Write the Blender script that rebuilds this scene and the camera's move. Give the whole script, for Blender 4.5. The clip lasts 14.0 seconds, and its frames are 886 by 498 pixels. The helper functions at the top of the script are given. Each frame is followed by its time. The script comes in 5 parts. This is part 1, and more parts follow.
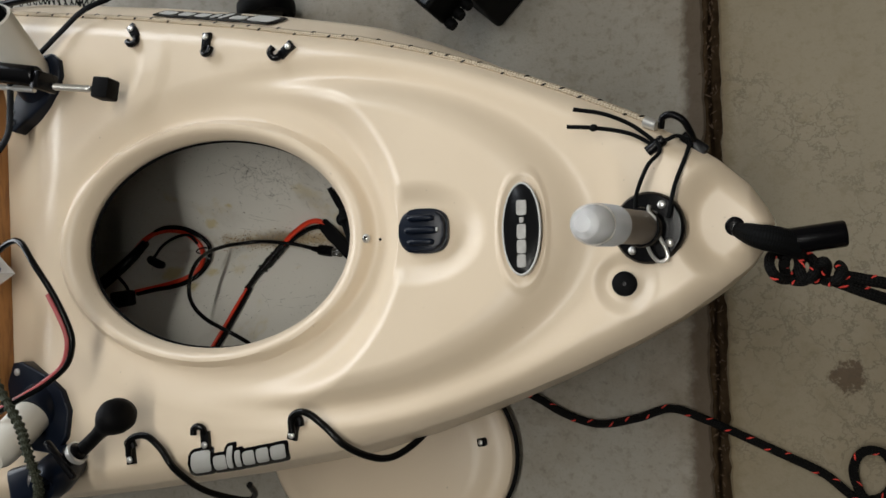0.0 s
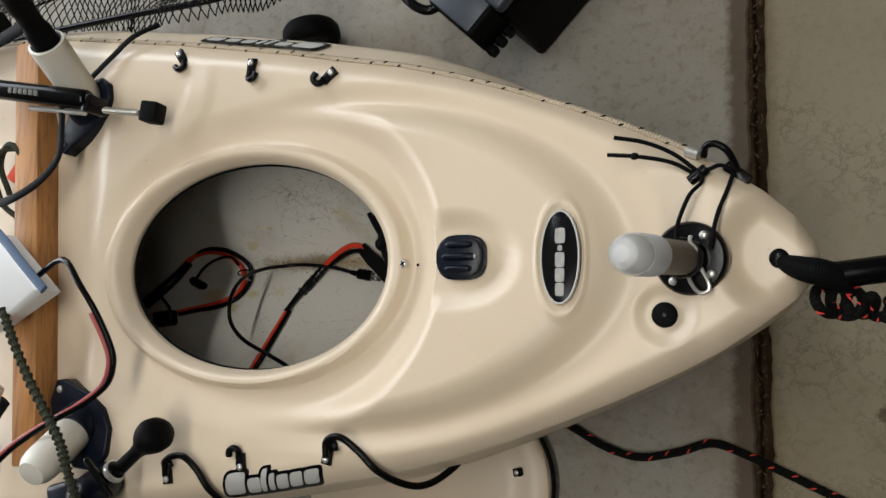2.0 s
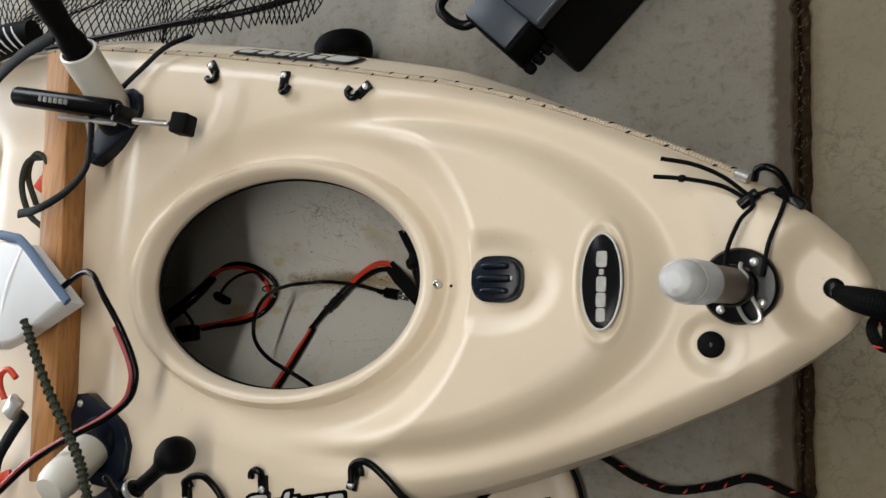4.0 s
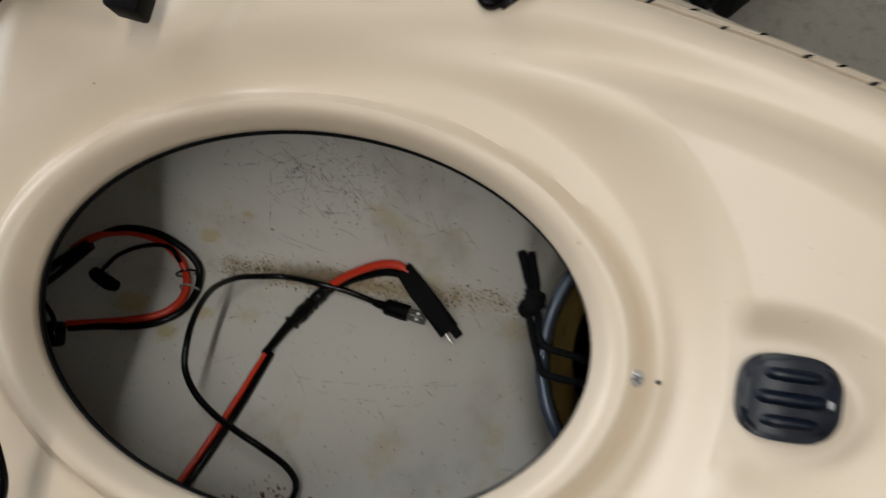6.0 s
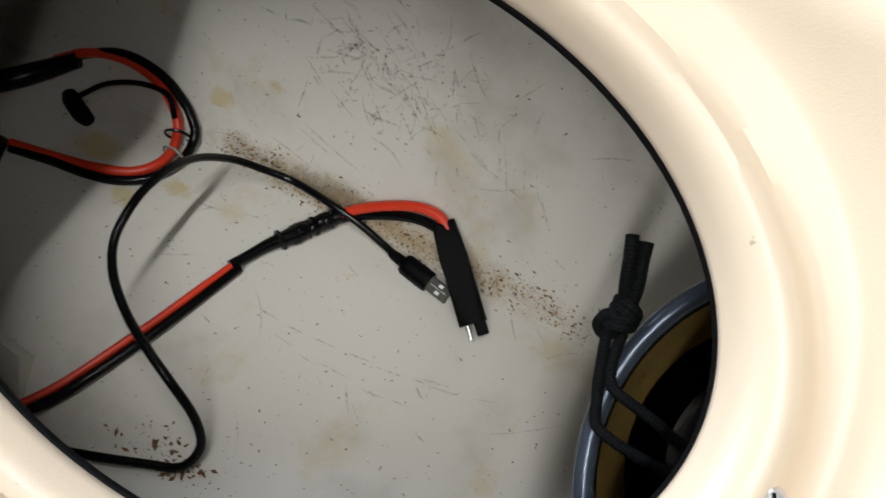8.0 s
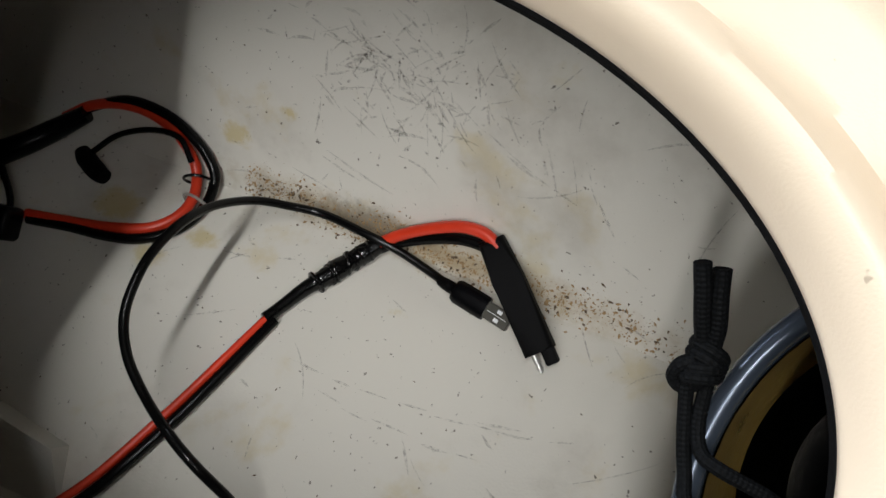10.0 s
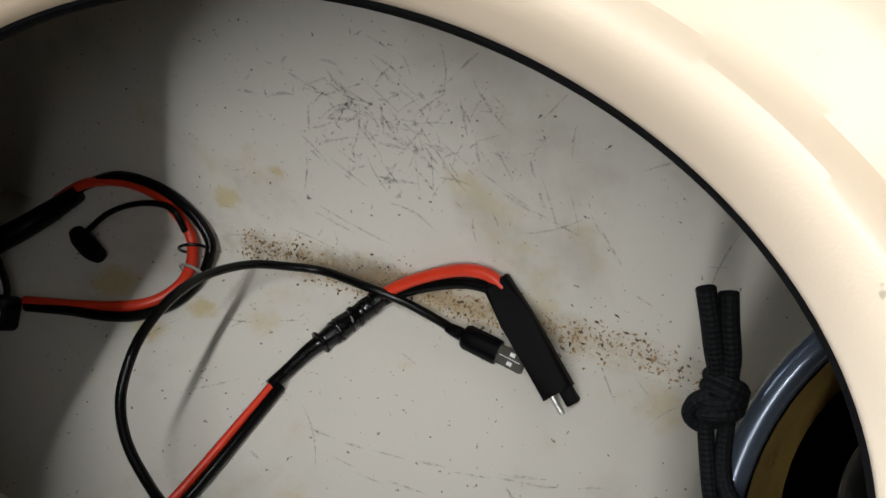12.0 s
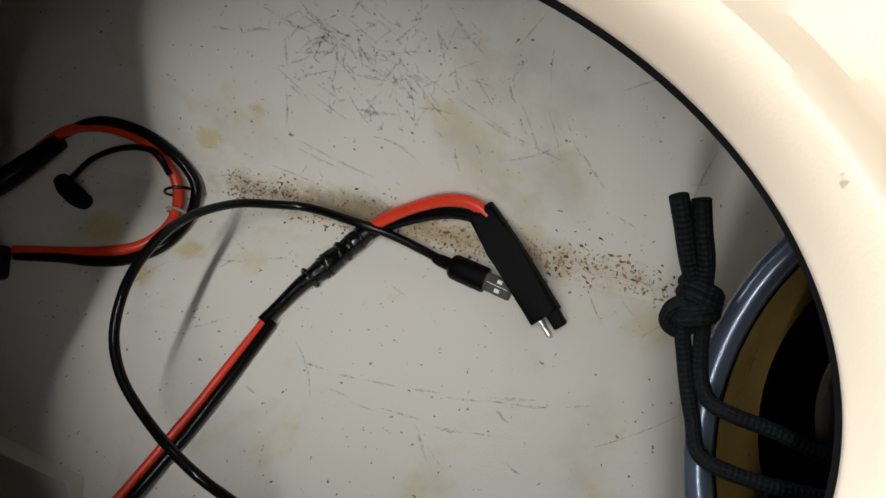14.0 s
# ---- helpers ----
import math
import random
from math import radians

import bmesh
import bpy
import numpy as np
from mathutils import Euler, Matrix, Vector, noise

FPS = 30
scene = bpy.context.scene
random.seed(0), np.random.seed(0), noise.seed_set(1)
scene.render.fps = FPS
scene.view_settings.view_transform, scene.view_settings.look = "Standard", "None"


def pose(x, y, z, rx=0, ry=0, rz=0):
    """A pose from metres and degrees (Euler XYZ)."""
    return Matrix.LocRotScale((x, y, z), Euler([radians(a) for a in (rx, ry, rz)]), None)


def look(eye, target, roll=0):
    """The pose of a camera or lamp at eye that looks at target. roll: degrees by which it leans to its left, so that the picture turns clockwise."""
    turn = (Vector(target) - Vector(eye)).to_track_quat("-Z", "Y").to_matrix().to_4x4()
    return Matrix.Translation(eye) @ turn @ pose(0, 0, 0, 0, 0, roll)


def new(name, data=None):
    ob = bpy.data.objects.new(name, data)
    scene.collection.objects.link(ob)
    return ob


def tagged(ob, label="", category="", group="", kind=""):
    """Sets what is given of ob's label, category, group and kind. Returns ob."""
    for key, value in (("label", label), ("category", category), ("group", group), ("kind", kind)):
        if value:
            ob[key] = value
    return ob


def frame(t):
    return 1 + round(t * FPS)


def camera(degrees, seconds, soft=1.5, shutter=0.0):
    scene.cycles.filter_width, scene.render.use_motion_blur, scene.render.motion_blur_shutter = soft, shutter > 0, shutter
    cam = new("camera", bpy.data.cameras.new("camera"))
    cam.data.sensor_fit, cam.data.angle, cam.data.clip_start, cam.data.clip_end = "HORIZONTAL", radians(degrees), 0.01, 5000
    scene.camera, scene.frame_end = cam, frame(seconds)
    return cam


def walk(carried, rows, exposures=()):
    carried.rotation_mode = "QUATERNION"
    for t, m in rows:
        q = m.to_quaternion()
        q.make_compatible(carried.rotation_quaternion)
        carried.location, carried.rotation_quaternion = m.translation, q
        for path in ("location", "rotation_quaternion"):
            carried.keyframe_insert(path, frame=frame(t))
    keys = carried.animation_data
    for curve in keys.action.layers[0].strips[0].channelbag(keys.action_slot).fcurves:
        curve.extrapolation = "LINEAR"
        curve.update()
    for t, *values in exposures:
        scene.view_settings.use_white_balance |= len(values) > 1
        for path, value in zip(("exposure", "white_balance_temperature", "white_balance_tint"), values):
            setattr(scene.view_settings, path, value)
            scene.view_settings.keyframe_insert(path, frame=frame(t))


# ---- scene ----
cam = camera(55.7, 14.0, shutter=0.4)
PATH = [
    (0, (0.134, -0.091, 1.195), (-0.572, 0.073, -0.67), -77.7),
    (0.5, (0.134, -0.088, 1.199), (-0.608, 0.091, -0.65), -77.0),
    (1, (0.132, -0.091, 1.198), (-0.647, 0.104, -0.634), -76.5),
    (1.5, (0.134, -0.089, 1.195), (-0.654, 0.118, -0.632), -75.9),
    (2, (0.137, -0.089, 1.19), (-0.66, 0.133, -0.631), -74.4),
    (4.5, (0.08, -0.08, 1.155), (-0.758, 0.18, -0.642), -70.8),
    (5, (-0.022, -0.066, 1.095), (-0.791, 0.144, -0.74), -69.6),
    (5.5, (-0.161, -0.019, 0.982), (-0.636, 0.096, -0.957), -67.0),
    (6, (-0.324, 0.028, 0.858), (-0.673, 0.158, -1.107), -61.8),
    (6.5, (-0.393, 0.049, 0.778), (-0.702, 0.056, -1.198), -81.7),
    (7, (-0.4, 0.025, 0.694), (-0.695, 0.061, -1.284), -73.2),
    (7.5, (-0.403, 0.013, 0.628), (-0.604, 0.122, -1.359), -38.8),
    (8, (-0.362, 0.007, 0.643), (-0.799, 0.113, -1.306), -48.3),
    (10.5, (-0.366, 0.058, 0.548), (-1.01, 0.02, -1.345), -74.7),
    (11, (-0.364, 0.061, 0.542), (-1.057, 0.107, -1.334), -69.3),
    (11.5, (-0.361, 0.064, 0.542), (-1.054, 0.108, -1.334), -70.4),
    (12, (-0.359, 0.058, 0.541), (-1.058, 0.097, -1.333), -72.0),
    (12.5, (-0.355, 0.053, 0.543), (-1.056, 0.076, -1.33), -74.1),
    (13, (-0.353, 0.051, 0.542), (-1.05, 0.041, -1.333), -77.3),
    (13.5, (-0.351, 0.05, 0.54), (-1.032, -0.032, -1.339), -83.4),
    (14, (-0.351, 0.051, 0.542), (-1.005, -0.036, -1.346), -84.4),
]
EXPOSURES = [(0, -0.22, 6200, 8), (4.5, -0.22, 6150, 8), (5.5, -0.46, 6200, 9), (6.0, -0.36, 6050, 9), (6.5, -0.14, 5850, 9), (7.0, 0.16, 5900, 9), (7.5, 0.46, 5900, 9), (10.5, 0.56, 5900, 9), (14, 0.54, 5900, 9)]
walk(cam, [(t, look(eye, target, roll)) for t, eye, target, roll in PATH], EXPOSURES)

# ---- light ----
world = bpy.data.worlds.new("garage_world")
scene.world = world
world.use_nodes = True
wn = world.node_tree
sky = wn.nodes.new("ShaderNodeTexSky")
sky.sky_type = "NISHITA"
sky.sun_disc = False
sky.sun_elevation, sky.sun_rotation = radians(40), radians(200)
wn.links.new(sky.outputs[0], wn.nodes["Background"].inputs[0])
wn.nodes["Background"].inputs[1].default_value = 0.12


def area_lamp(name, eye, target, sx, sy, watts, colour):
    d = bpy.data.lights.new(name, "AREA")
    d.shape, d.size, d.size_y, d.energy, d.color = "RECTANGLE", sx, sy, watts, colour
    ob = new(name, d)
    ob.matrix_world = look(eye, target)
    return ob


def tube_light(name, place, length, watts):
    """A fluorescent tube under the ceiling, along y."""
    return area_lamp(name, place, (place[0], place[1], 0), 0.05, length, watts, (1.0, 0.94, 0.85))


area_lamp("side_window_daylight", (-2.05, 1.88, 1.60), (-0.6, 0, 0.30), 1.3, 1.1, 44, (0.95, 0.97, 1.0))
area_lamp("garage_door_daylight", (-3.16, 0.55, 1.00), (-0.3, 0.05, 0.40), 1.9, 1.4, 64, (1.0, 0.98, 0.96))
tube_light("ceiling_tube_light", (-0.20, 0.0, 2.44), 2.4, 36)
tube_light("ceiling_tube_light", (0.85, 0.0, 2.44), 1.2, 6)

# ---- materials ----


def mat(name, colour, rough=0.5, metal=0.0, var=0.12, scale=18.0, bump=0.15, bscale=400.0, spec=0.5, coat=0.0):
    """A plain surface with colour variation at two scales and a fine relief."""
    m = bpy.data.materials.new(name)
    m.use_nodes = True
    nt = m.node_tree
    n, l = nt.nodes, nt.links
    b = n["Principled BSDF"]
    tc = n.new("ShaderNodeTexCoord")
    n1 = n.new("ShaderNodeTexNoise")
    n1.inputs["Scale"].default_value, n1.inputs["Detail"].default_value = scale, 6
    n2 = n.new("ShaderNodeTexNoise")
    n2.inputs["Scale"].default_value, n2.inputs["Detail"].default_value = bscale, 3
    l.new(tc.outputs["Object"], n1.inputs["Vector"])
    l.new(tc.outputs["Object"], n2.inputs["Vector"])
    r = n.new("ShaderNodeMapRange")
    r.inputs["To Min"].default_value, r.inputs["To Max"].default_value = 1 - var, 1 + var
    l.new(n1.outputs["Fac"], r.inputs["Value"])
    mul = n.new("ShaderNodeMix")
    mul.data_type, mul.blend_type = "RGBA", "MULTIPLY"
    mul.inputs["Factor"].default_value = 1
    mul.inputs["A"].default_value = (*colour, 1)
    l.new(r.outputs[0], mul.inputs["B"])
    l.new(mul.outputs["Result"], b.inputs["Base Color"])
    rr = n.new("ShaderNodeMapRange")
    rr.inputs["To Min"].default_value, rr.inputs["To Max"].default_value = max(0.02, rough - 0.08), min(1, rough + 0.08)
    l.new(n1.outputs["Fac"], rr.inputs["Value"])
    l.new(rr.outputs[0], b.inputs["Roughness"])
    b.inputs["Metallic"].default_value = metal
    b.inputs["Specular IOR Level"].default_value = spec
    b.inputs["Coat Weight"].default_value = coat
    if bump:
        bp = n.new("ShaderNodeBump")
        bp.inputs["Strength"].default_value, bp.inputs["Distance"].default_value = bump, 0.001
        l.new(n2.outputs["Fac"], bp.inputs["Height"])
        l.new(bp.outputs[0], b.inputs["Normal"])
    return m


def bits(m):
    return m.node_tree.nodes, m.node_tree.links, m.node_tree.nodes["Principled BSDF"]


def over(m, fac_socket, colour):
    """Lays a colour over a material's base where the factor is high."""
    n, l, b = bits(m)
    old = b.inputs["Base Color"].links[0].from_socket
    mx = n.new("ShaderNodeMix")
    mx.data_type = "RGBA"
    l.new(fac_socket, mx.inputs["Factor"])
    l.new(old, mx.inputs["A"])
    mx.inputs["B"].default_value = (*colour, 1)
    l.new(mx.outputs["Result"], b.inputs["Base Color"])


def ramp(m, socket, lo, hi, top=1.0):
    n, l, b = bits(m)
    r = n.new("ShaderNodeMapRange")
    r.interpolation_type = "SMOOTHSTEP"
    r.inputs["From Min"].default_value, r.inputs["From Max"].default_value, r.inputs["To Max"].default_value = lo, hi, top
    l.new(socket, r.inputs["Value"])
    return r.outputs[0]


def noise_of(m, scale, detail=4, rough=0.6, stretch=(1, 1, 1), kind="ShaderNodeTexNoise"):
    n, l, b = bits(m)
    tc = n.new("ShaderNodeTexCoord")
    mp = n.new("ShaderNodeMapping")
    mp.inputs["Scale"].default_value = stretch
    l.new(tc.outputs["Object"], mp.inputs["Vector"])
    t = n.new(kind)
    t.inputs["Scale"].default_value = scale
    if kind == "ShaderNodeTexNoise":
        t.inputs["Detail"].default_value, t.inputs["Roughness"].default_value = detail, rough
    l.new(mp.outputs[0], t.inputs["Vector"])
    return t


def times(m, a, c):
    n, l, b = bits(m)
    x = n.new("ShaderNodeMath")
    x.operation = "MULTIPLY"
    l.new(a, x.inputs[0])
    l.new(c, x.inputs[1])
    return x.outputs[0]


TAN = mat("sand_polyethylene", (0.66, 0.55, 0.412), 0.34, var=0.05, scale=6, bump=0.12, bscale=900, spec=0.45)
over(TAN, ramp(TAN, noise_of(TAN, 5, 2, 0.5).outputs[0], 0.2, 0.9, 0.3), (0.57, 0.46, 0.33))
over(TAN, ramp(TAN, noise_of(TAN, 140, 2, 0.5).outputs[0], 0.76, 0.80, 0.5), (0.16, 0.12, 0.08))

INNER = mat("pale_inner_polyethylene", (0.64, 0.615, 0.555), 0.5, var=0.06, scale=7, bump=0.15, bscale=700, spec=0.35)
over(INNER, ramp(INNER, noise_of(INNER, 16, 5, 0.6).outputs[0], 0.57, 0.74, 0.5), (0.53, 0.43, 0.19))
over(INNER, ramp(INNER, noise_of(INNER, 9, 6, 0.6).outputs[0], 0.52, 0.76, 0.5), (0.36, 0.33, 0.28))
over(INNER, ramp(INNER, noise_of(INNER, 260, 2, 0.5).outputs[0], 0.70, 0.75, 0.8), (0.07, 0.055, 0.04))



def blot(m, place, stretch, size, edge, wobble, scale, colour, top):
    """A stain of its own ragged shape round one place."""
    n, l, b = bits(m)
    tc = n.new("ShaderNodeTexCoord")
    mp = n.new("ShaderNodeMapping")
    mp.vector_type = "TEXTURE"
    mp.inputs["Location"].default_value = place
    mp.inputs["Scale"].default_value = stretch
    l.new(tc.outputs["Object"], mp.inputs["Vector"])
    ln = n.new("ShaderNodeVectorMath")
    ln.operation = "LENGTH"
    l.new(mp.outputs[0], ln.inputs[0])
    ma = n.new("ShaderNodeMath")
    ma.operation = "MULTIPLY_ADD"
    l.new(noise_of(m, scale, 5, 0.7).outputs[0], ma.inputs[0])
    ma.inputs[1].default_value = wobble
    l.new(ln.outputs["Value"], ma.inputs[2])
    over(m, ramp(m, ma.outputs[0], size + wobble / 2, size + wobble / 2 - edge, top), colour)


# the inner shell's own origin lies at x = -0.5
blot(INNER, (-0.06, 0.037, 0.012), (9.0, 0.7, 3.0), 0.026, 0.024, 0.034, 60, (0.38, 0.30, 0.18), 0.9)
blot(INNER, (-0.10, 0.040, 0.012), (4.0, 0.8, 3.0), 0.017, 0.014, 0.026, 130, (0.17, 0.14, 0.10), 0.7)
blot(INNER, (-0.20, 0.005, 0.015), (0.55, 2.0, 2.0), 0.013, 0.012, 0.016, 60, (0.30, 0.27, 0.22), 0.55)
for bx, by, bz_, bs_ in ((-0.296, -0.017, 0.030, 0.020), (-0.218, 0.065, 0.033, 0.014), (-0.172, 0.090, 0.051, 0.008), (-0.052, -0.010, 0.029, 0.006), (-0.214, -0.016, 0.031, 0.013), (-0.243, -0.040, 0.047, 0.014)):
    blot(INNER, (bx, by, bz_), (1.3, 0.8, 1.0), bs_, 0.010, 0.024, 90, (0.50, 0.39, 0.12), 0.6)

CONCRETE = mat("garage_concrete", (0.300, 0.280, 0.240), 0.75, var=0.22, scale=5, bump=0.5, bscale=260, spec=0.3)
over(CONCRETE, ramp(CONCRETE, noise_of(CONCRETE, 2.3, 6, 0.65).outputs[0], 0.46, 0.70, 0.75), (0.175, 0.14, 0.098))
over(CONCRETE, ramp(CONCRETE, noise_of(CONCRETE, 60, 4, 0.7).outputs[0], 0.50, 0.70, 0.45), (0.13, 0.11, 0.08))
over(CONCRETE, ramp(CONCRETE, noise_of(CONCRETE, 190, 4, 0.75).outputs[0], 0.54, 0.72, 0.4), (0.10, 0.08, 0.055))
over(CONCRETE, ramp(CONCRETE, noise_of(CONCRETE, 120, 4, 0.75).outputs[0], 0.60, 0.75, 0.45), (0.33, 0.31, 0.27))
over(CONCRETE, ramp(CONCRETE, noise_of(CONCRETE, 14, 6, 0.7).outputs[0], 0.52, 0.74, 0.45), (0.125, 0.100, 0.064))
over(CONCRETE, ramp(CONCRETE, noise_of(CONCRETE, 520, 3, 0.6).outputs[0], 0.60, 0.74, 0.4), (0.07, 0.058, 0.042))
vo = noise_of(CONCRETE, 40, kind="ShaderNodeTexVoronoi")
vo.feature = "DISTANCE_TO_EDGE"
wob = noise_of(CONCRETE, 30, 4, 0.7)
n_, l_, b_ = bits(CONCRETE)
mixv = n_.new("ShaderNodeMix")
mixv.data_type = "VECTOR"
mixv.inputs["Factor"].default_value = 0.06
l_.new(vo.inputs["Vector"].links[0].from_socket, mixv.inputs["A"])
l_.new(wob.outputs["Color"], mixv.inputs["B"])
l_.new(mixv.outputs["Result"], vo.inputs["Vector"])
# brown dirt washed along the joint
sepx = n_.new("ShaderNodeSeparateXYZ")
tcj = n_.new("ShaderNodeTexCoord")
l_.new(tcj.outputs["Object"], sepx.inputs[0])
offx = n_.new("ShaderNodeMath")
offx.operation = "SUBTRACT"
l_.new(sepx.outputs[0], offx.inputs[0])
offx.inputs[1].default_value = 0.072
absx = n_.new("ShaderNodeMath")
absx.operation = "ABSOLUTE"
l_.new(offx.outputs[0], absx.inputs[0])
jn = n_.new("ShaderNodeMath")
jn.operation = "MULTIPLY_ADD"
l_.new(noise_of(CONCRETE, 45, 5, 0.7).outputs[0], jn.inputs[0])
jn.inputs[1].default_value = -0.030
l_.new(absx.outputs[0], jn.inputs[2])
over(CONCRETE, ramp(CONCRETE, jn.outputs[0], 0.024, 0.006, 0.85), (0.070, 0.047, 0.027))
# the outer slab is browner
over(CONCRETE, ramp(CONCRETE, sepx.outputs[0], 0.085, 0.095, 0.62), (0.235, 0.190, 0.110))
# one round rusty stain
tcs = n_.new("ShaderNodeTexCoord")
dst = n_.new("ShaderNodeVectorMath")
dst.operation = "DISTANCE"
l_.new(tcs.outputs["Object"], dst.inputs[0])
dst.inputs[1].default_value = (0.236, -0.165, 0)
wst = noise_of(CONCRETE, 70, 5, 0.7)
sm = n_.new("ShaderNodeMath")
sm.operation = "MULTIPLY_ADD"
l_.new(wst.outputs[0], sm.inputs[0])
sm.inputs[1].default_value = -0.07
l_.new(dst.outputs["Value"], sm.inputs[2])
over(CONCRETE, ramp(CONCRETE, sm.outputs[0], -0.010, -0.022, 0.75), (0.060, 0.032, 0.015))
crk = ramp(CONCRETE, vo.outputs["Distance"], 0.08, 0.0, 0.42)
crk = times(CONCRETE, crk, ramp(CONCRETE, sepx.outputs[0], 0.02, 0.12))
over(CONCRETE, times(CONCRETE, crk, ramp(CONCRETE, noise_of(CONCRETE, 5, 4, 0.6).outputs[0], 0.42, 0.58)), (0.075, 0.06, 0.042))

JOINTDIRT = mat("joint_dirt", (0.045, 0.030, 0.017), 0.95, var=0.9, scale=60, bump=1.0, bscale=300, spec=0.02)
BLACK = mat("black_plastic", (0.0025, 0.0025, 0.003), 0.24, var=0.2, bump=0.1, spec=0.18)
NAVY = mat("blue_black_nylon", (0.0035, 0.006, 0.013), 0.30, var=0.2, bump=0.1, spec=0.24)
RUBBER = mat("black_rubber", (0.0025, 0.0025, 0.0028), 0.6, var=0.2, bump=0.25, spec=0.08)
WIRE = mat("black_wire_sheath", (0.003, 0.003, 0.003), 0.2, var=0.15, bump=0.05, spec=0.16)
TAPE = mat("shiny_black_tape", (0.003, 0.003, 0.003), 0.16, var=0.2, scale=60, bump=0.8, bscale=160, spec=0.35)
REDWIRE = mat("red_wire_sheath", (0.62, 0.040, 0.012), 0.38, var=0.12, scale=40, bump=0.05)
MAROON = mat("dull_red_wire_sheath", (0.30, 0.05, 0.05), 0.4, var=0.15, scale=40, bump=0.05)
TIPMETAL = mat("dull_plug_metal", (0.11, 0.105, 0.09), 0.35, 0.8, var=0.2, scale=60, bump=0.1)
STEEL = mat("stainless_steel", (0.62, 0.61, 0.58), 0.30, 0.7, var=0.1, bump=0.1)
ALU = mat("brushed_aluminium", (0.22, 0.19, 0.165), 0.45, 0.6, var=0.1, scale=40, bump=0.2)
# bluish daylight on the black case's top faces, put into the colour
DAYLITCASE = mat("daylit_case_plastic", (0.035, 0.042, 0.055), 0.38, var=0.2, scale=30, bump=0.2, spec=0.4)
PVC = mat("white_pvc", (0.66, 0.63, 0.56), 0.4, var=0.06, scale=12, bump=0.08)
WOOD = mat("pine_wood", (0.42, 0.195, 0.058), 0.6, var=0.1, scale=10, bump=0.2)
wv = noise_of(WOOD, 30, 6, 0.6, (6, 0.35, 6))
over(WOOD, ramp(WOOD, wv.outputs[0], 0.45, 0.68, 0.75), (0.20, 0.085, 0.028))
CLOTH = mat("white_vinyl", (0.74, 0.75, 0.76), 0.5, var=0.06, scale=20, bump=0.2, bscale=300)
BLUE = mat("blue_piping", (0.07, 0.115, 0.20), 0.6, var=0.15, bump=0.3)
RED = mat("red_plastic", (0.60, 0.06, 0.02), 0.4, var=0.15)
REDTHREAD = mat("red_thread", (0.65, 0.05, 0.035), 0.8, var=0.2)
RIMBLUE = mat("blue_grey_enamel", (0.06, 0.075, 0.10), 0.24, 0.55, var=0.15, scale=30, bump=0.05)
BRASS = mat("gold_tin_lining", (0.36, 0.25, 0.075), 0.3, 0.4, var=0.2, scale=60, bump=0.4, bscale=300)
DIRT = mat("dry_dirt", (0.11, 0.075, 0.045), 0.9, var=0.4, scale=200, bump=0.4)
DUST = mat("sandy_dust", (0.33, 0.22, 0.11), 0.95, var=0.4, scale=200, bump=0.4)
RUST = mat("rusty_flakes", (0.16, 0.075, 0.03), 0.9, var=0.4, scale=100, bump=0.5)
BADGESILVER = mat("worn_silver_foil", (0.34, 0.33, 0.31), 0.42, 0.1, var=0.4, scale=120, bump=0.3, bscale=500)
LOGOGREY = mat("silver_decal", (0.50, 0.50, 0.48), 0.35, var=0.05)
SCUFF = mat("grey_scuff", (0.30, 0.275, 0.245), 0.7, var=0.3, scale=80, bump=0)
n_, l_, b_ = bits(SCUFF)
l_.new(ramp(SCUFF, noise_of(SCUFF, 300, 4, 0.75).outputs[0], 0.36, 0.72, 0.44), b_.inputs["Alpha"])
LEAF = mat("dry_leaf", (0.075, 0.046, 0.026), 0.9, var=0.6, scale=90, bump=0.3)
# dark grey that puts the hull's inner shade into the deck's underside
HULLSHADE = mat("hull_shade_grey", (0.13, 0.125, 0.115), 0.8, var=0.3, scale=14, bump=0.3)
FOAM = mat("grey_foam", (0.50, 0.49, 0.44), 0.8, var=0.08, scale=30, bump=0.4)
WALLPAINT = mat("unpainted_wall_board", (0.15, 0.14, 0.12), 0.8, var=0.06, scale=3, bump=0.2)
CEILPAINT = mat("grey_ceiling_board", (0.22, 0.215, 0.20), 0.85, var=0.04, scale=3, bump=0.2)

CLEAR = bpy.data.materials.new("clear_ribbed_lens")
CLEAR.use_nodes = True
cb = CLEAR.node_tree.nodes["Principled BSDF"]
cb.inputs["Base Color"].default_value = (0.97, 0.97, 0.96, 1)
cb.inputs["Roughness"].default_value = 0.10
cb.inputs["Transmission Weight"].default_value = 0.68
cb.inputs["IOR"].default_value = 1.45


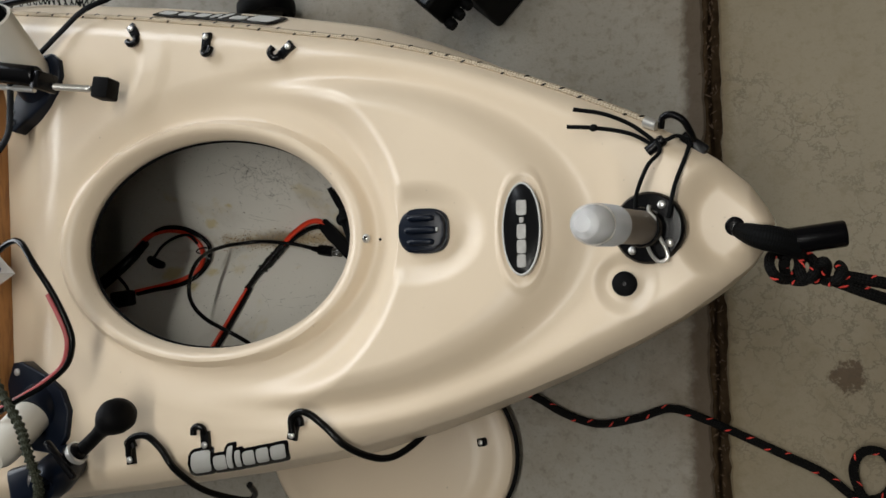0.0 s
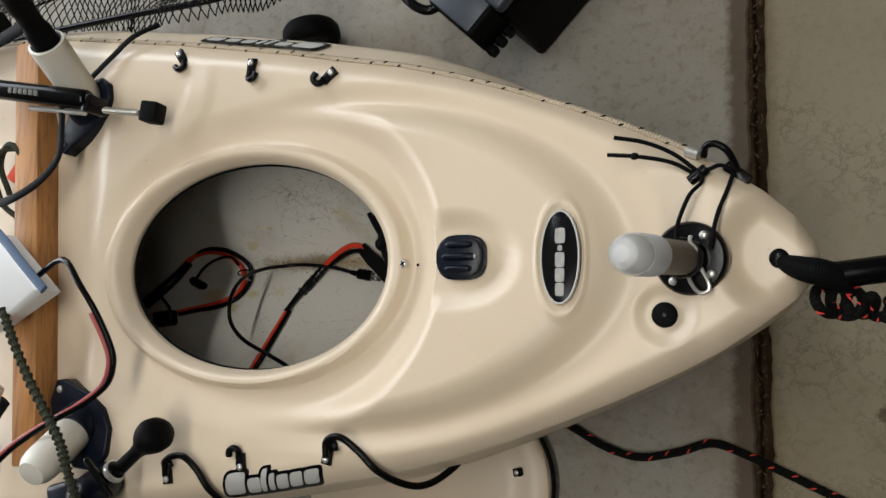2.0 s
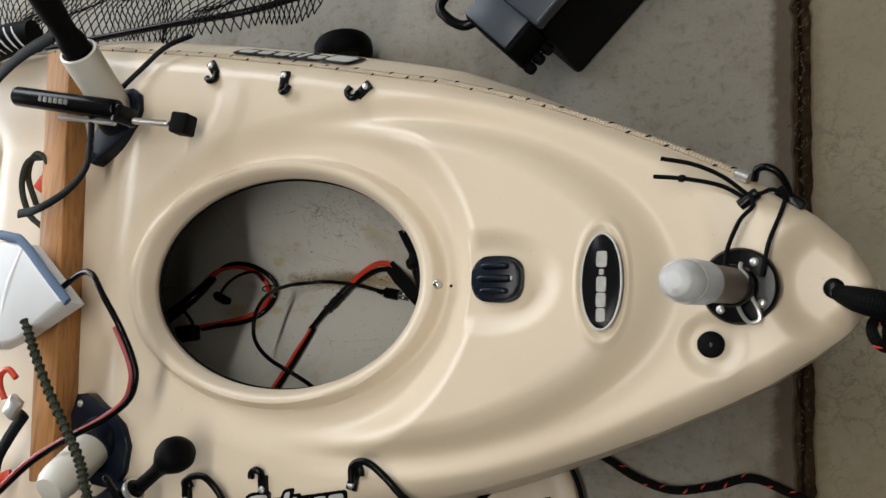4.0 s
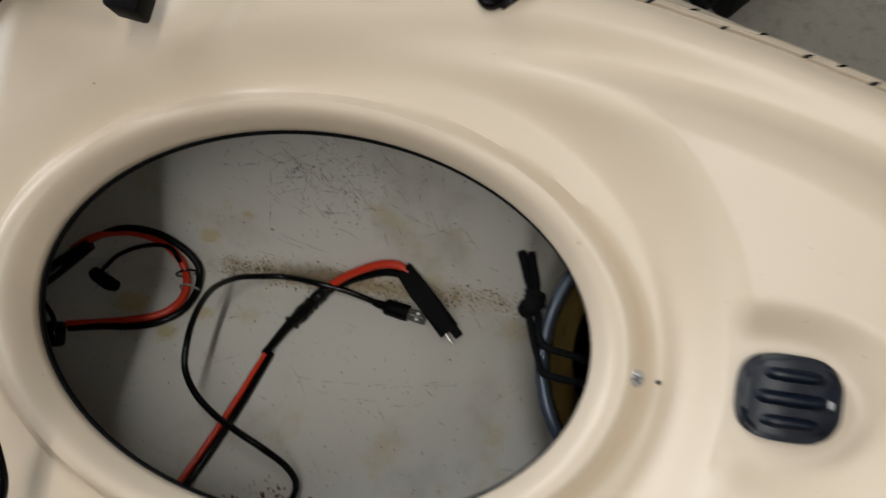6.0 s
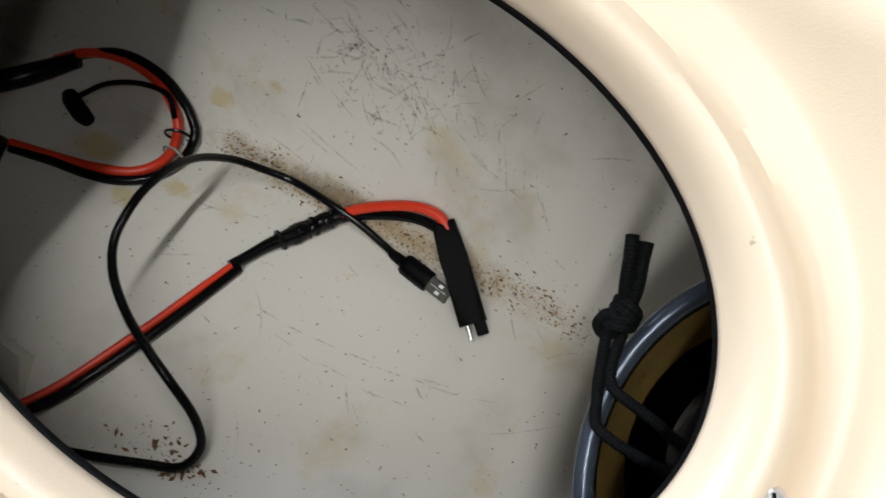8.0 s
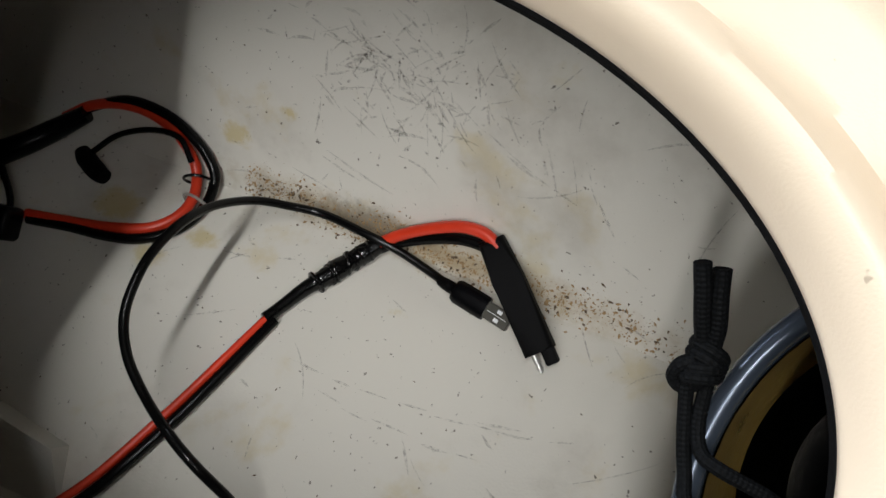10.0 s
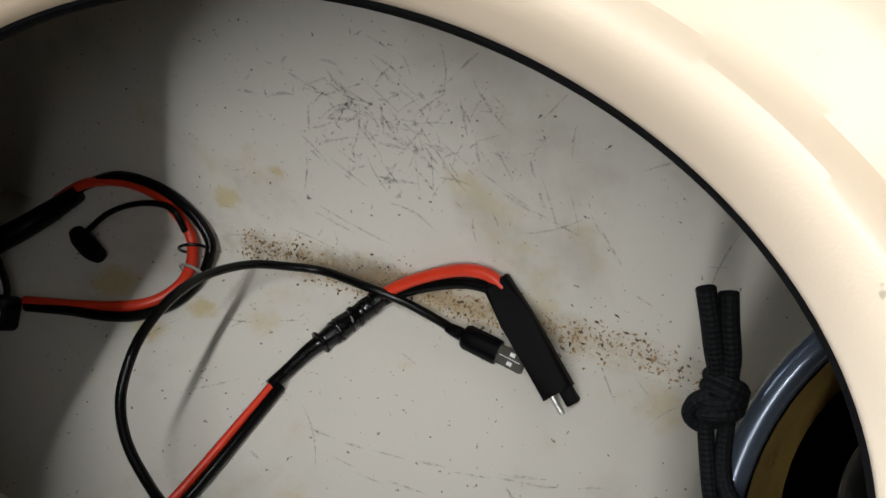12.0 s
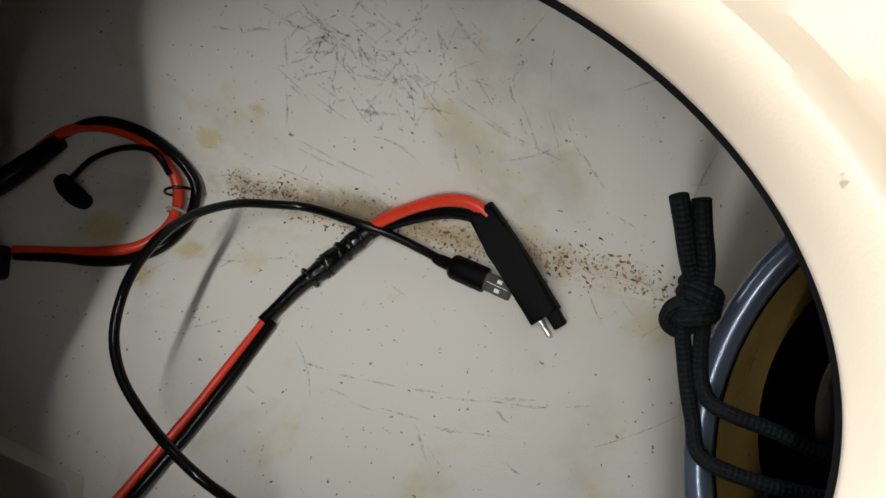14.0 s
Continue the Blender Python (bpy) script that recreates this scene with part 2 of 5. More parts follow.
def braid(name, colour, colour2, along, around, rough=0.75, relief=0.8):
    """Woven sheath: crossing diagonal strands from the tube's own length and turn."""
    m = mat(name, colour, rough, var=0.15, bump=0, spec=0.12)
    n, l, b = bits(m)
    uv = n.new("ShaderNodeTexCoord")
    sep = n.new("ShaderNodeSeparateXYZ")
    l.new(uv.outputs["UV"], sep.inputs[0])

    def wave(sign):
        a = n.new("ShaderNodeMath")
        a.operation = "MULTIPLY"
        l.new(sep.outputs[0], a.inputs[0])
        a.inputs[1].default_value = along
        c = n.new("ShaderNodeMath")
        c.operation = "MULTIPLY_ADD"
        l.new(sep.outputs[1], c.inputs[0])
        c.inputs[1].default_value = sign * around
        l.new(a.outputs[0], c.inputs[2])
        s = n.new("ShaderNodeMath")
        s.operation = "SINE"
        l.new(c.outputs[0], s.inputs[0])
        return s.outputs[0]

    p = times(m, wave(1), wave(-1))
    bp = n.new("ShaderNodeBump")
    bp.inputs["Strength"].default_value, bp.inputs["Distance"].default_value = relief, 0.0012
    l.new(p, bp.inputs["Height"])
    l.new(bp.outputs[0], b.inputs["Normal"])
    over(m, ramp(m, p, 0.1, 0.7, 0.8), colour2)
    return m


CORD = braid("black_paracord", (0.0015, 0.0018, 0.002), (0.0030, 0.0036, 0.0048), 1600, 6, relief=0.35)
ROPE = braid("black_braided_rope", (0.004, 0.004, 0.004), (0.009, 0.009, 0.008), 900, 6)
TANROPE = braid("tan_flecked_cord", (0.50, 0.42, 0.31), (0.38, 0.31, 0.22), 900, 4)
BUNGEE = braid("olive_bungee", (0.06, 0.065, 0.045), (0.02, 0.022, 0.016), 900, 5)

# ---- helpers ----


def thing(name, place, label, category, group="", kind=""):
    ob = new(name)
    ob.location = place
    ob.empty_display_size = 0.05
    return tagged(ob, label, category, group, kind)


def anchor(ob):
    p = Vector((0, 0, 0))
    while ob:
        p += ob.location
        ob = ob.parent
    return p


def part(name, bm, material, parent=None, label="", smooth=True, sharp=40):
    """Links a bmesh, built in world coordinates, as one mesh object under a thing or a part."""
    if parent is not None:
        bmesh.ops.translate(bm, verts=bm.verts, vec=-anchor(parent))
    if smooth:
        for f in bm.faces:
            f.smooth = True
        lim = radians(sharp)
        for e in bm.edges:
            if len(e.link_faces) == 2 and e.calc_face_angle(0) > lim:
                e.smooth = False
    me = bpy.data.meshes.new(name)
    bm.to_mesh(me)
    bm.free()
    me.materials.append(material)
    ob = new(name, me)
    ob.parent = parent
    if label:
        ob["label"] = label
    return ob


def solo(name, bm, material, label, category, group="", kind="", smooth=True):
    """A thing that is one mesh, with its origin at the middle of its foot."""
    xs = [v.co for v in bm.verts]
    lo = Vector((min(c.x for c in xs), min(c.y for c in xs), min(c.z for c in xs)))
    hi = Vector((max(c.x for c in xs), max(c.y for c in xs), max(c.z for c in xs)))
    foot = Vector(((lo.x + hi.x) / 2, (lo.y + hi.y) / 2, lo.z))
    bmesh.ops.translate(bm, verts=bm.verts, vec=-foot)
    ob = part(name, bm, material, None, "", smooth)
    ob.location = foot
    return tagged(ob, label, category, group, kind)


def spline(pts, per=8):
    """A smooth line through the points."""
    p = [Vector(q) for q in pts]
    p = [p[0] * 2 - p[1]] + p + [p[-1] * 2 - p[-2]]
    out = []
    for i in range(1, len(p) - 2):
        a, b, c, d = p[i - 1:i + 3]
        for k in range(per):
            t = k / per
            out.append(0.5 * ((2 * b) + (c - a) * t + (2 * a - 5 * b + 4 * c - d) * t * t + (3 * b - a - 3 * c + d) * t ** 3))
    out.append(p[-2])
    return out


def tube(pts, radius, sides=10, per=8, smooth_line=True, bm=None, flat=1.0, up=None):
    """Sweeps a round (or flattened) section along a line; radius may be a list that runs along it."""
    line = spline(pts, per) if smooth_line else [Vector(q) for q in pts]
    bm = bm or bmesh.new()
    uv = bm.loops.layers.uv.verify()
    n = len(line)
    rr = [radius] * n if not isinstance(radius, (list, tuple)) else [float(np.interp(i / (n - 1), np.linspace(0, 1, len(radius)), radius)) for i in range(n)]
    rings, run, side = [], [0.0], None
    for i, c in enumerate(line):
        tan = (line[min(i + 1, n - 1)] - line[max(i - 1, 0)]).normalized()
        if side is None:
            ref = Vector(up) if up else (Vector((0, 0, 1)) if abs(tan.z) < 0.9 else Vector((1, 0, 0)))
            side = tan.cross(ref).normalized()
        side = (side - tan * side.dot(tan)).normalized()
        nor = side.cross(tan)
        rings.append([bm.verts.new(c + side * (rr[i] * math.cos(a)) + nor * (rr[i] * flat * math.sin(a))) for a in [2 * math.pi * k / sides for k in range(sides)]])
        if i:
            run.append(run[-1] + (c - line[i - 1]).length)
    for i in range(n - 1):
        for k in range(sides):
            k2 = (k + 1) % sides
            f = bm.faces.new((rings[i][k], rings[i][k2], rings[i + 1][k2], rings[i + 1][k]))
            for lp, (ii, kk) in zip(f.loops, ((i, k), (i, k + 1), (i + 1, k + 1), (i + 1, k))):
                lp[uv].uv = (run[ii], 2 * math.pi * kk / sides)
    bm.faces.new(rings[0][::-1])
    bm.faces.new(rings[-1])
    bm.normal_update()
    return bm


def box(sx, sy, sz, m, bevel=0.002, segs=2, bm=None):
    """A bevelled block, centred, put in place by the pose m."""
    bb = bmesh.new()
    bmesh.ops.create_cube(bb, size=1)
    bmesh.ops.scale(bb, vec=(sx, sy, sz), verts=bb.verts)
    if bevel:
        bmesh.ops.bevel(bb, geom=bb.edges[:], offset=bevel, segments=segs, affect="EDGES", profile=0.5)
    bmesh.ops.transform(bb, matrix=m, verts=bb.verts)
    return join(bm, bb)


def join(bm, other):
    if bm is None:
        return other
    me = bpy.data.meshes.new("tmp")
    other.to_mesh(me)
    other.free()
    bm.from_mesh(me)
    bpy.data.meshes.remove(me)
    return bm


def lathe(profile, m, sides=32, bm=None):
    """Turns a profile of (radius, height) round the z axis and puts it in place by m; ends at radius 0 close."""
    b = bmesh.new()
    rings = []
    for r, z in profile:
        if r < 1e-6:
            rings.append([b.verts.new((0, 0, z))])
        else:
            rings.append([b.verts.new((r * math.cos(2 * math.pi * k / sides), r * math.sin(2 * math.pi * k / sides), z)) for k in range(sides)])
    for a, c in zip(rings, rings[1:]):
        for k in range(sides):
            k2 = (k + 1) % sides
            if len(a) == 1 and len(c) > 1:
                b.faces.new((a[0], c[k2], c[k]))
            elif len(c) == 1 and len(a) > 1:
                b.faces.new((a[k], a[k2], c[0]))
            elif len(a) > 1:
                b.faces.new((a[k], a[k2], c[k2], c[k]))
    bmesh.ops.recalc_face_normals(b, faces=b.faces)
    bmesh.ops.transform(b, matrix=m, verts=b.verts)
    return join(bm, b)


def slab(outline, thick, m, bevel=0.0015, segs=2, bm=None):
    """A flat outline of (x, y) given thickness and rounded edges; its foot is at z = 0 of m."""
    b = bmesh.new()
    lo = [b.verts.new((x, y, 0)) for x, y in outline]
    hi = [b.verts.new((x, y, thick)) for x, y in outline]
    b.faces.new(lo[::-1])
    top = b.faces.new(hi)
    for k in range(len(lo)):
        k2 = (k + 1) % len(lo)
        b.faces.new((lo[k], lo[k2], hi[k2], hi[k]))
    if bevel:
        bmesh.ops.bevel(b, geom=list(top.edges), offset=bevel, segments=segs, affect="EDGES", profile=0.5)
    bmesh.ops.transform(b, matrix=m, verts=b.verts)
    return join(bm, b)


def along(a, b):
    """The pose at a whose z axis points to b."""
    a, b = Vector(a), Vector(b)
    return Matrix.Translation(a) @ (b - a).to_track_quat("Z", "Y").to_matrix().to_4x4()


def sstep(lo, hi, v):
    t = np.clip((v - lo) / (hi - lo), 0, 1)
    return t * t * (3 - 2 * t)


# ---- garage: floor, walls, ceiling ----


def plain_box(name, lo, hi, material, label, category, bevel=0.0):
    c = [(a + b) / 2 for a, b in zip(lo, hi)]
    bm = box(*[b - a for a, b in zip(lo, hi)], pose(*c), bevel)
    ob = part(name, bm, material, None, smooth=False)
    return tagged(ob, label, category, kind="structure")


J0, J1 = 0.068, 0.090   # the open joint between the two slabs


def floor_slab(name, x0, x1):
    """A concrete slab whose edge at the joint is worn and uneven."""
    bm = bmesh.new()
    ys = np.linspace(-3.5, 3.5, 561)
    left, right = x0 == J1, x1 == J0
    top = [[], []]
    for s, x in enumerate((x0, x1)):
        worn = (s == 0 and left) or (s == 1 and right)
        for y in ys:
            wob = (noise.noise(Vector((x * 9, y * 14, 0))) * 0.003 + noise.noise(Vector((x * 9, y * 60, 3))) * 0.004 + noise.noise(Vector((x * 9, y * 170, 7))) * 0.003) if worn else 0
            top[s].append((x + wob, y))
    col = []
    for s in (0, 1):
        worn = (s == 0 and left) or (s == 1 and right)
        d = 0.003 * (1 if s == 0 else -1) if worn else 0
        col.append(([bm.verts.new((x + d, y, 0)) for x, y in top[s]], [bm.verts.new((x, y, -0.003 if worn else 0)) for x, y in top[s]], [bm.verts.new((x, y, -0.12)) for x, y in top[s]]))
    a, b = col
    seq = [a[2], a[1], a[0], b[0], b[1], b[2]]
    for p, q in zip(seq, seq[1:]):
        for k in range(len(ys) - 1):
            bm.faces.new((p[k], q[k], q[k + 1], p[k + 1]))
    bmesh.ops.recalc_face_normals(bm, faces=bm.faces)
    ob = part(name, bm, CONCRETE, None, smooth=False)
    return tagged(ob, "worn stained grey-brown concrete garage floor slab", "floor", kind="structure")


floor_slab("floor_1", -4.0, J0)
floor_slab("floor_2", J1, 4.0)
bm = bmesh.new()
gx, gy = np.linspace(J0 - 0.008, J1 + 0.008, 20), np.linspace(-3.5, 3.5, 900)


def joint_z(x, y):
    """A ledge of packed brown dirt along the inner slab, an open gap beside it."""
    line = 0.0755 + 0.004 * noise.noise(Vector((2, y * 16, 0))) + 0.0025 * noise.noise(Vector((5, y * 70, 0)))
    return -0.006 - 0.030 * float(sstep(-0.002, 0.003, x - line)) + 0.004 * noise.noise(Vector((x * 90, y * 60, 1))) + 0.003 * noise.noise(Vector((x * 200, y * 160, 5)))


vs = [[bm.verts.new((x, y, joint_z(x, y))) for x in gx] for y in gy]
for r0, r1 in zip(vs, vs[1:]):
    for k in range(len(gx) - 1):
        bm.faces.new((r0[k], r0[k + 1], r1[k + 1], r1[k]))
tagged(part("floor_joint", bm, JOINTDIRT), "dark dirt packed in the open floor joint", "floor joint", kind="structure")

plain_box("wall_north_1", (-3.3, 1.9, 0), (-2.75, 2.0, 2.6), WALLPAINT, "plain dull grey-brown garage wall beside the window opening", "wall")
plain_box("wall_north_2", (-1.35, 1.9, 0), (4.0, 2.0, 2.6), WALLPAINT, "plain dull grey-brown garage wall beside the window opening", "wall")
plain_box("wall_north_3", (-2.75, 1.9, 2.2), (-1.35, 2.0, 2.6), WALLPAINT, "plain dull grey-brown wall above the window opening", "wall")
plain_box("wall_north_4", (-2.75, 1.9, 0), (-1.35, 2.0, 1.0), WALLPAINT, "plain dull grey-brown wall below the window opening", "wall")
plain_box("wall_south", (-4.1, -3.6, 0), (4.1, -3.5, 2.6), WALLPAINT, "plain dull grey-brown garage wall", "wall")
plain_box("wall_east", (4.0, -3.5, 0), (4.1, 2.0, 2.6), WALLPAINT, "plain dull grey-brown garage wall", "wall")
plain_box("wall_west_1", (-3.3, -3.5, 0), (-3.2, -0.45, 2.6), WALLPAINT, "plain dull grey-brown garage wall beside the door opening", "wall")
plain_box("wall_west_2", (-3.3, 1.55, 0), (-3.2, 1.9, 2.6), WALLPAINT, "plain dull grey-brown garage wall beside the door opening", "wall")
plain_box("wall_west_3", (-3.3, -0.45, 2.3), (-3.2, 1.55, 2.6), WALLPAINT, "plain dull grey-brown wall above the door opening", "wall")
plain_box("ceiling", (-4.1, -3.6, 2.6), (4.1, 2.0, 2.7), CEILPAINT, "plain grey garage ceiling board", "ceiling")
plain_box("ground", (-60, 3.5, -0.3), (60, 60, -0.125), CONCRETE, "pale concrete drive outside the garage", "ground")

# ---- kayak ----
HX = [-2.9, -2.8, -2.5, -2.0, -1.5, -1.1, -0.86, -0.654, -0.47, -0.305, -0.23, -0.165, -0.10, -0.04, 0.02, 0.06, 0.10, 0.127, 0.143, 0.150]
HW = [0.0, 0.07, 0.18, 0.30, 0.355, 0.36, 0.345, 0.312, 0.277, 0.240, 0.217, 0.194, 0.168, 0.142, 0.113, 0.091, 0.063, 0.040, 0.016, 0.0]
HATCH = (-0.513, 0.0025, 0.198, 0.132)


def half_width(x):
    return np.interp(x, HX, HW)


def deck_base(x):
    return 0.332 + 0.07 * np.clip(x + 0.39, 0, None)


def deck_z(x, y):
    """Height of the moulded deck."""
    x, y = np.asarray(x, float), np.asarray(y, float)
    hx, hy, ha, hb = HATCH
    z = deck_base(x)
    # long central swelling that ends in a blunt point behind the badge
    q = np.sqrt((np.clip(x + 0.43, 0, None) / 0.388) ** 2 + (y / 0.190) ** 2)
    swell = 0.018 * sstep(1.06, 0.86, q) * sstep(-0.52, -0.38, x)
    z = z + swell
    z = z - 0.006 * sstep(0.06, 0.0, np.abs(q - 1.06) * 0.5) * sstep(-0.5, -0.38, x)
    # dish round the hatch, rounder towards the bow
    e = np.sqrt(((x - hx) / ha) ** 2 + ((y - hy) / hb) ** 2)
    d = np.sqrt(((x + 0.455) / np.where(x > -0.455, 0.216, 0.310)) ** 2 + ((y - hy) / 0.198) ** 2)
    dish = sstep(1.08, 0.84, d)
    z = z * (1 - dish) + 0.321 * dish
    # the bullet-shaped flat under the small mount, opening towards the hatch
    u = np.sqrt(((x + 0.216) / 0.068) ** 2 + (y / 0.046) ** 2)
    flat = sstep(1.30, 0.66, u)
    z = z * (1 - flat) + np.minimum(z, 0.3515 + 0.02 * (x + 0.2)) * flat
    # low embossed curve beside the rod holder
    z = z + 0.004 * sstep(0.030, 0.010, np.abs(np.hypot(x + 0.66, y - 0.24) - 0.065)) * sstep(-0.66, -0.61, x) * sstep(0.29, 0.22, y) * sstep(0.15, 0.2, y)
    # raised lip of the hatch
    dl = (e - 1) * 0.155
    lip = sstep(0.029, 0.017, dl)
    z = z + 0.013 * lip - 0.017 * (1 - np.clip(dl / 0.014, 0, 1)) ** 2
    # oval seat of the badge, round seat of the drain plug, round dish at the tip
    ov = np.sqrt(((x + 0.0925) / 0.0225) ** 2 + (y / 0.052) ** 2)
    z = z + 0.002 * sstep(1.35, 1.1, ov) - 0.0045 * sstep(1.16, 0.88, ov)
    pl = np.hypot(x - 0.008, y + 0.057)
    z = z - 0.009 * sstep(0.034, 0.016, pl)
    tp = np.hypot(np.minimum(x - 0.112, 0.0) + np.clip(x - 0.125, 0, None), (y - 0.002) * 0.9)
    z = z - 0.019 * sstep(0.060, 0.030, tp)
    # step down to the lower deck at the cross bar
    z = z - 0.012 * sstep(-0.745, -0.800, x) * sstep(0.26, 0.20, np.abs(y))
    z = z - 0.10 * sstep(-1.02, -1.16, x) * sstep(0.27, 0.20, np.abs(y)) * sstep(-2.2, -2.0, x)
    # rounded shoulder at the edge
    w = half_width(x)
    off = np.clip((w - np.abs(y)) / 0.034, 0, 1)
    z = z - 0.024 * (1 - off) ** 2.2
    return z


def deck_at(x, y, up=0.0):
    return Vector((x, y, float(deck_z(x, y)) + up))


# angles packed towards the bow
A = []
t = 0.0
while t < math.pi:
    A.append(t)
    t += 0.0032 + 0.010 * min(1.0, t / 0.9)
A = np.array(A + [math.pi] + [2 * math.pi - a for a in A[1:]][::-1])
hx, hy, ha, hb = HATCH


def outline_hit(a):
    """Distance from the hatch's middle to the deck's edge in the direction a."""
    lo, hi = 0.1, 3.0
    for _ in range(40):
        mid = (lo + hi) / 2
        x, y = hx + mid * math.cos(a), hy + mid * math.sin(a)
        inside = HX[0] < x < HX[-1] and abs(y) < half_width(x)
        lo, hi = (mid, hi) if inside else (lo, mid)
    return lo


REACH = np.array([outline_hit(a) for a in A])
INNER_R = 1 / np.sqrt((np.cos(A) / ha) ** 2 + (np.sin(A) / hb) ** 2)
S = np.concatenate([np.linspace(0, 0.055, 14)[:-1], np.linspace(0.055, 1, 290)])
kayak = thing("kayak", (-0.5, 0, 0), "sand-coloured moulded plastic fishing kayak with an open oval bow hatch", "kayak")


def quads(bm, rows, closed=True):
    n = len(rows[0])
    for p, q in zip(rows, rows[1:]):
        for k in range(n if closed else n - 1):
            k2 = (k + 1) % n
            bm.faces.new((p[k], p[k2], q[k2], q[k]))


def deck_rows(bm, drop, rim_drop):
    rows = []
    # the turned-down edge of the opening
    for r, dz in ((1.0, rim_drop), (0.994, rim_drop * 0.6), (0.995, 0.0015)):
        x, y = hx + INNER_R * r * np.cos(A), hy + INNER_R * r * np.sin(A)
        z = deck_z(hx + INNER_R * np.cos(A), hy + INNER_R * np.sin(A)) - dz
        rows.append([bm.verts.new(c) for c in zip(x, y, z)])
    for s in S:
        # rings even near the hatch, then in proportion to the reach
        near = np.minimum(0.05, REACH - INNER_R) * (s / 0.055) if s <= 0.055 else None
        base = np.minimum(0.05, 0.4 * (REACH - INNER_R))
        r = INNER_R + (base * s / 0.055 if near is not None else base + (REACH - INNER_R - base) * (s - 0.055) / 0.945)
        x, y = hx + r * np.cos(A), hy + r * np.sin(A)
        rows.append([bm.verts.new(c) for c in zip(x, y, deck_z(x, y) - drop)])
    return rows


bm = bmesh.new()
rows = deck_rows(bm, 0.0, 0.010)
# the sides below the edge swell out, then run in to the keel
EX, EY = hx + REACH * np.cos(A), hy + REACH * np.sin(A)


def keel_z(x):
    return np.interp(x, [-2.95, -2.6, -2.2, -1.6, -0.5, -0.42, -0.34, -0.2, -0.05, 0.06, 0.12, 0.15], [0.30, 0.16, 0.05, 0.0, 0.0, 0.004, 0.03, 0.085, 0.15, 0.215, 0.27, 0.325])


PROFILE = [(1.0, 1.0), (0.93, 0.85), (0.82, 0.70), (0.64, 0.54), (0.44, 0.40), (0.28, 0.27), (0.15, 0.15), (0.06, 0.05), (0.0, 0.0)]


def hull_rows(bm, inset):
    """Rings from the widest line down to the keel."""
    out = []
    k = keel_z(EX)
    full = 0.042 * np.where(EY > 0, 1.0, 0.35) * sstep(0.10, -0.40, EX)
    for f, g in PROFILE:
        y = (EY + np.sign(EY) * full) * f + 0.025 * (1 - f) * sstep(0.0, -0.3, EX) * sstep(-2.6, -2.2, EX)
        top = deck_z(EX, EY) - 0.075
        z = k + np.clip(top - k, 0.002, None) * g
        y = y - np.sign(EY) * inset * (f > 0.9)
        out.append([bm.verts.new(c) for c in zip(EX, y, z + (inset if g < 0.8 else 0))])
    return out


edge_z = deck_z(EX, EY)
full = 0.042 * np.where(EY > 0, 1.0, 0.35) * sstep(0.10, -0.40, EX)
for f, dz in ((0.12, 0.006), (0.35, 0.020), (0.75, 0.045)):
    rows.append([bm.verts.new(c) for c in zip(EX, EY + np.sign(EY) * full * f, edge_z - dz)])
quads(bm, rows)
deck = part("deck", bm, TAN, kayak, "smooth sand-coloured moulded deck")
bm = bmesh.new()
rows = [[bm.verts.new(c) for c in zip(EX, EY + np.sign(EY) * full * 0.75, edge_z - 0.045)]] + hull_rows(bm, 0.0)
quads(bm, rows)
bmesh.ops.recalc_face_normals(bm, faces=bm.faces)
hull = part("hull", bm, TAN, kayak)
bm = bmesh.new()
rows = hull_rows(bm, 0.006)
quads(bm, rows)
part("inner_shell", bm, INNER, kayak, "pale scuffed inside of the hull with dirt along the keel")
# underside of the deck, which shuts out the light; coloured dark to deepen the shade inside
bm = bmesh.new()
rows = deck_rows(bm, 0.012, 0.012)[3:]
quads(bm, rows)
part("deck_underside", bm, HULLSHADE, kayak, "underside of the deck, coloured dark grey for shade")
# gasket under the lip
line = [Vector((hx + (ha + 0.001) * math.cos(a), hy + (hb + 0.001) * math.sin(a), float(deck_z(hx + ha * math.cos(a), hy + hb * math.sin(a))) - 0.013)) for a in np.linspace(0, 2 * math.pi, 120)]
part("gasket", tube(line, 0.0032, 8, smooth_line=False), RUBBER, kayak, "black rubber gasket round the hatch opening")

# ---- what the kayak carries ----


def inner_z(x, y):
    """Height of the hull's inside."""
    w = float(half_width(x))
    side = 1.0 if y > 0.025 else -1.0
    wf = w + 0.042 * (1.0 if side > 0 else 0.35) * float(sstep(0.10, -0.40, x))
    k = float(keel_z(x))
    top = 0.332 + 0.07 * max(0.0, x + 0.39) - 0.099
    f = min(max((y - 0.025) / (side * wf - 0.025), 0), 1)
    fs, gs = [p[0] for p in PROFILE][::-1], [p[1] for p in PROFILE][::-1]
    return k + max(top - k, 0.002) * float(np.interp(f, fs, gs)) + 0.006


def screw_head(place, r, normal=(0, 0, 1), bm=None):
    p = Vector(place)
    m = along(p, p + Vector(normal))
    b = lathe([(0, r * 0.55), (r * 0.6, r * 0.5), (r * 0.95, r * 0.2), (r, 0), (r, -0.001), (0, -0.001)], m, 16, bm)
    return b


def cross_slot(place, r, bm=None):
    p = Vector(place)
    bm = box(r * 1.1, r * 0.25, r * 0.25, pose(*(p + Vector((0, 0, r * 0.5))), 0, 0, 25), 0, bm=bm)
    return box(r * 1.1, r * 0.25, r * 0.25, pose(*(p + Vector((0, 0, r * 0.5))), 0, 0, 115), 0, bm=bm)


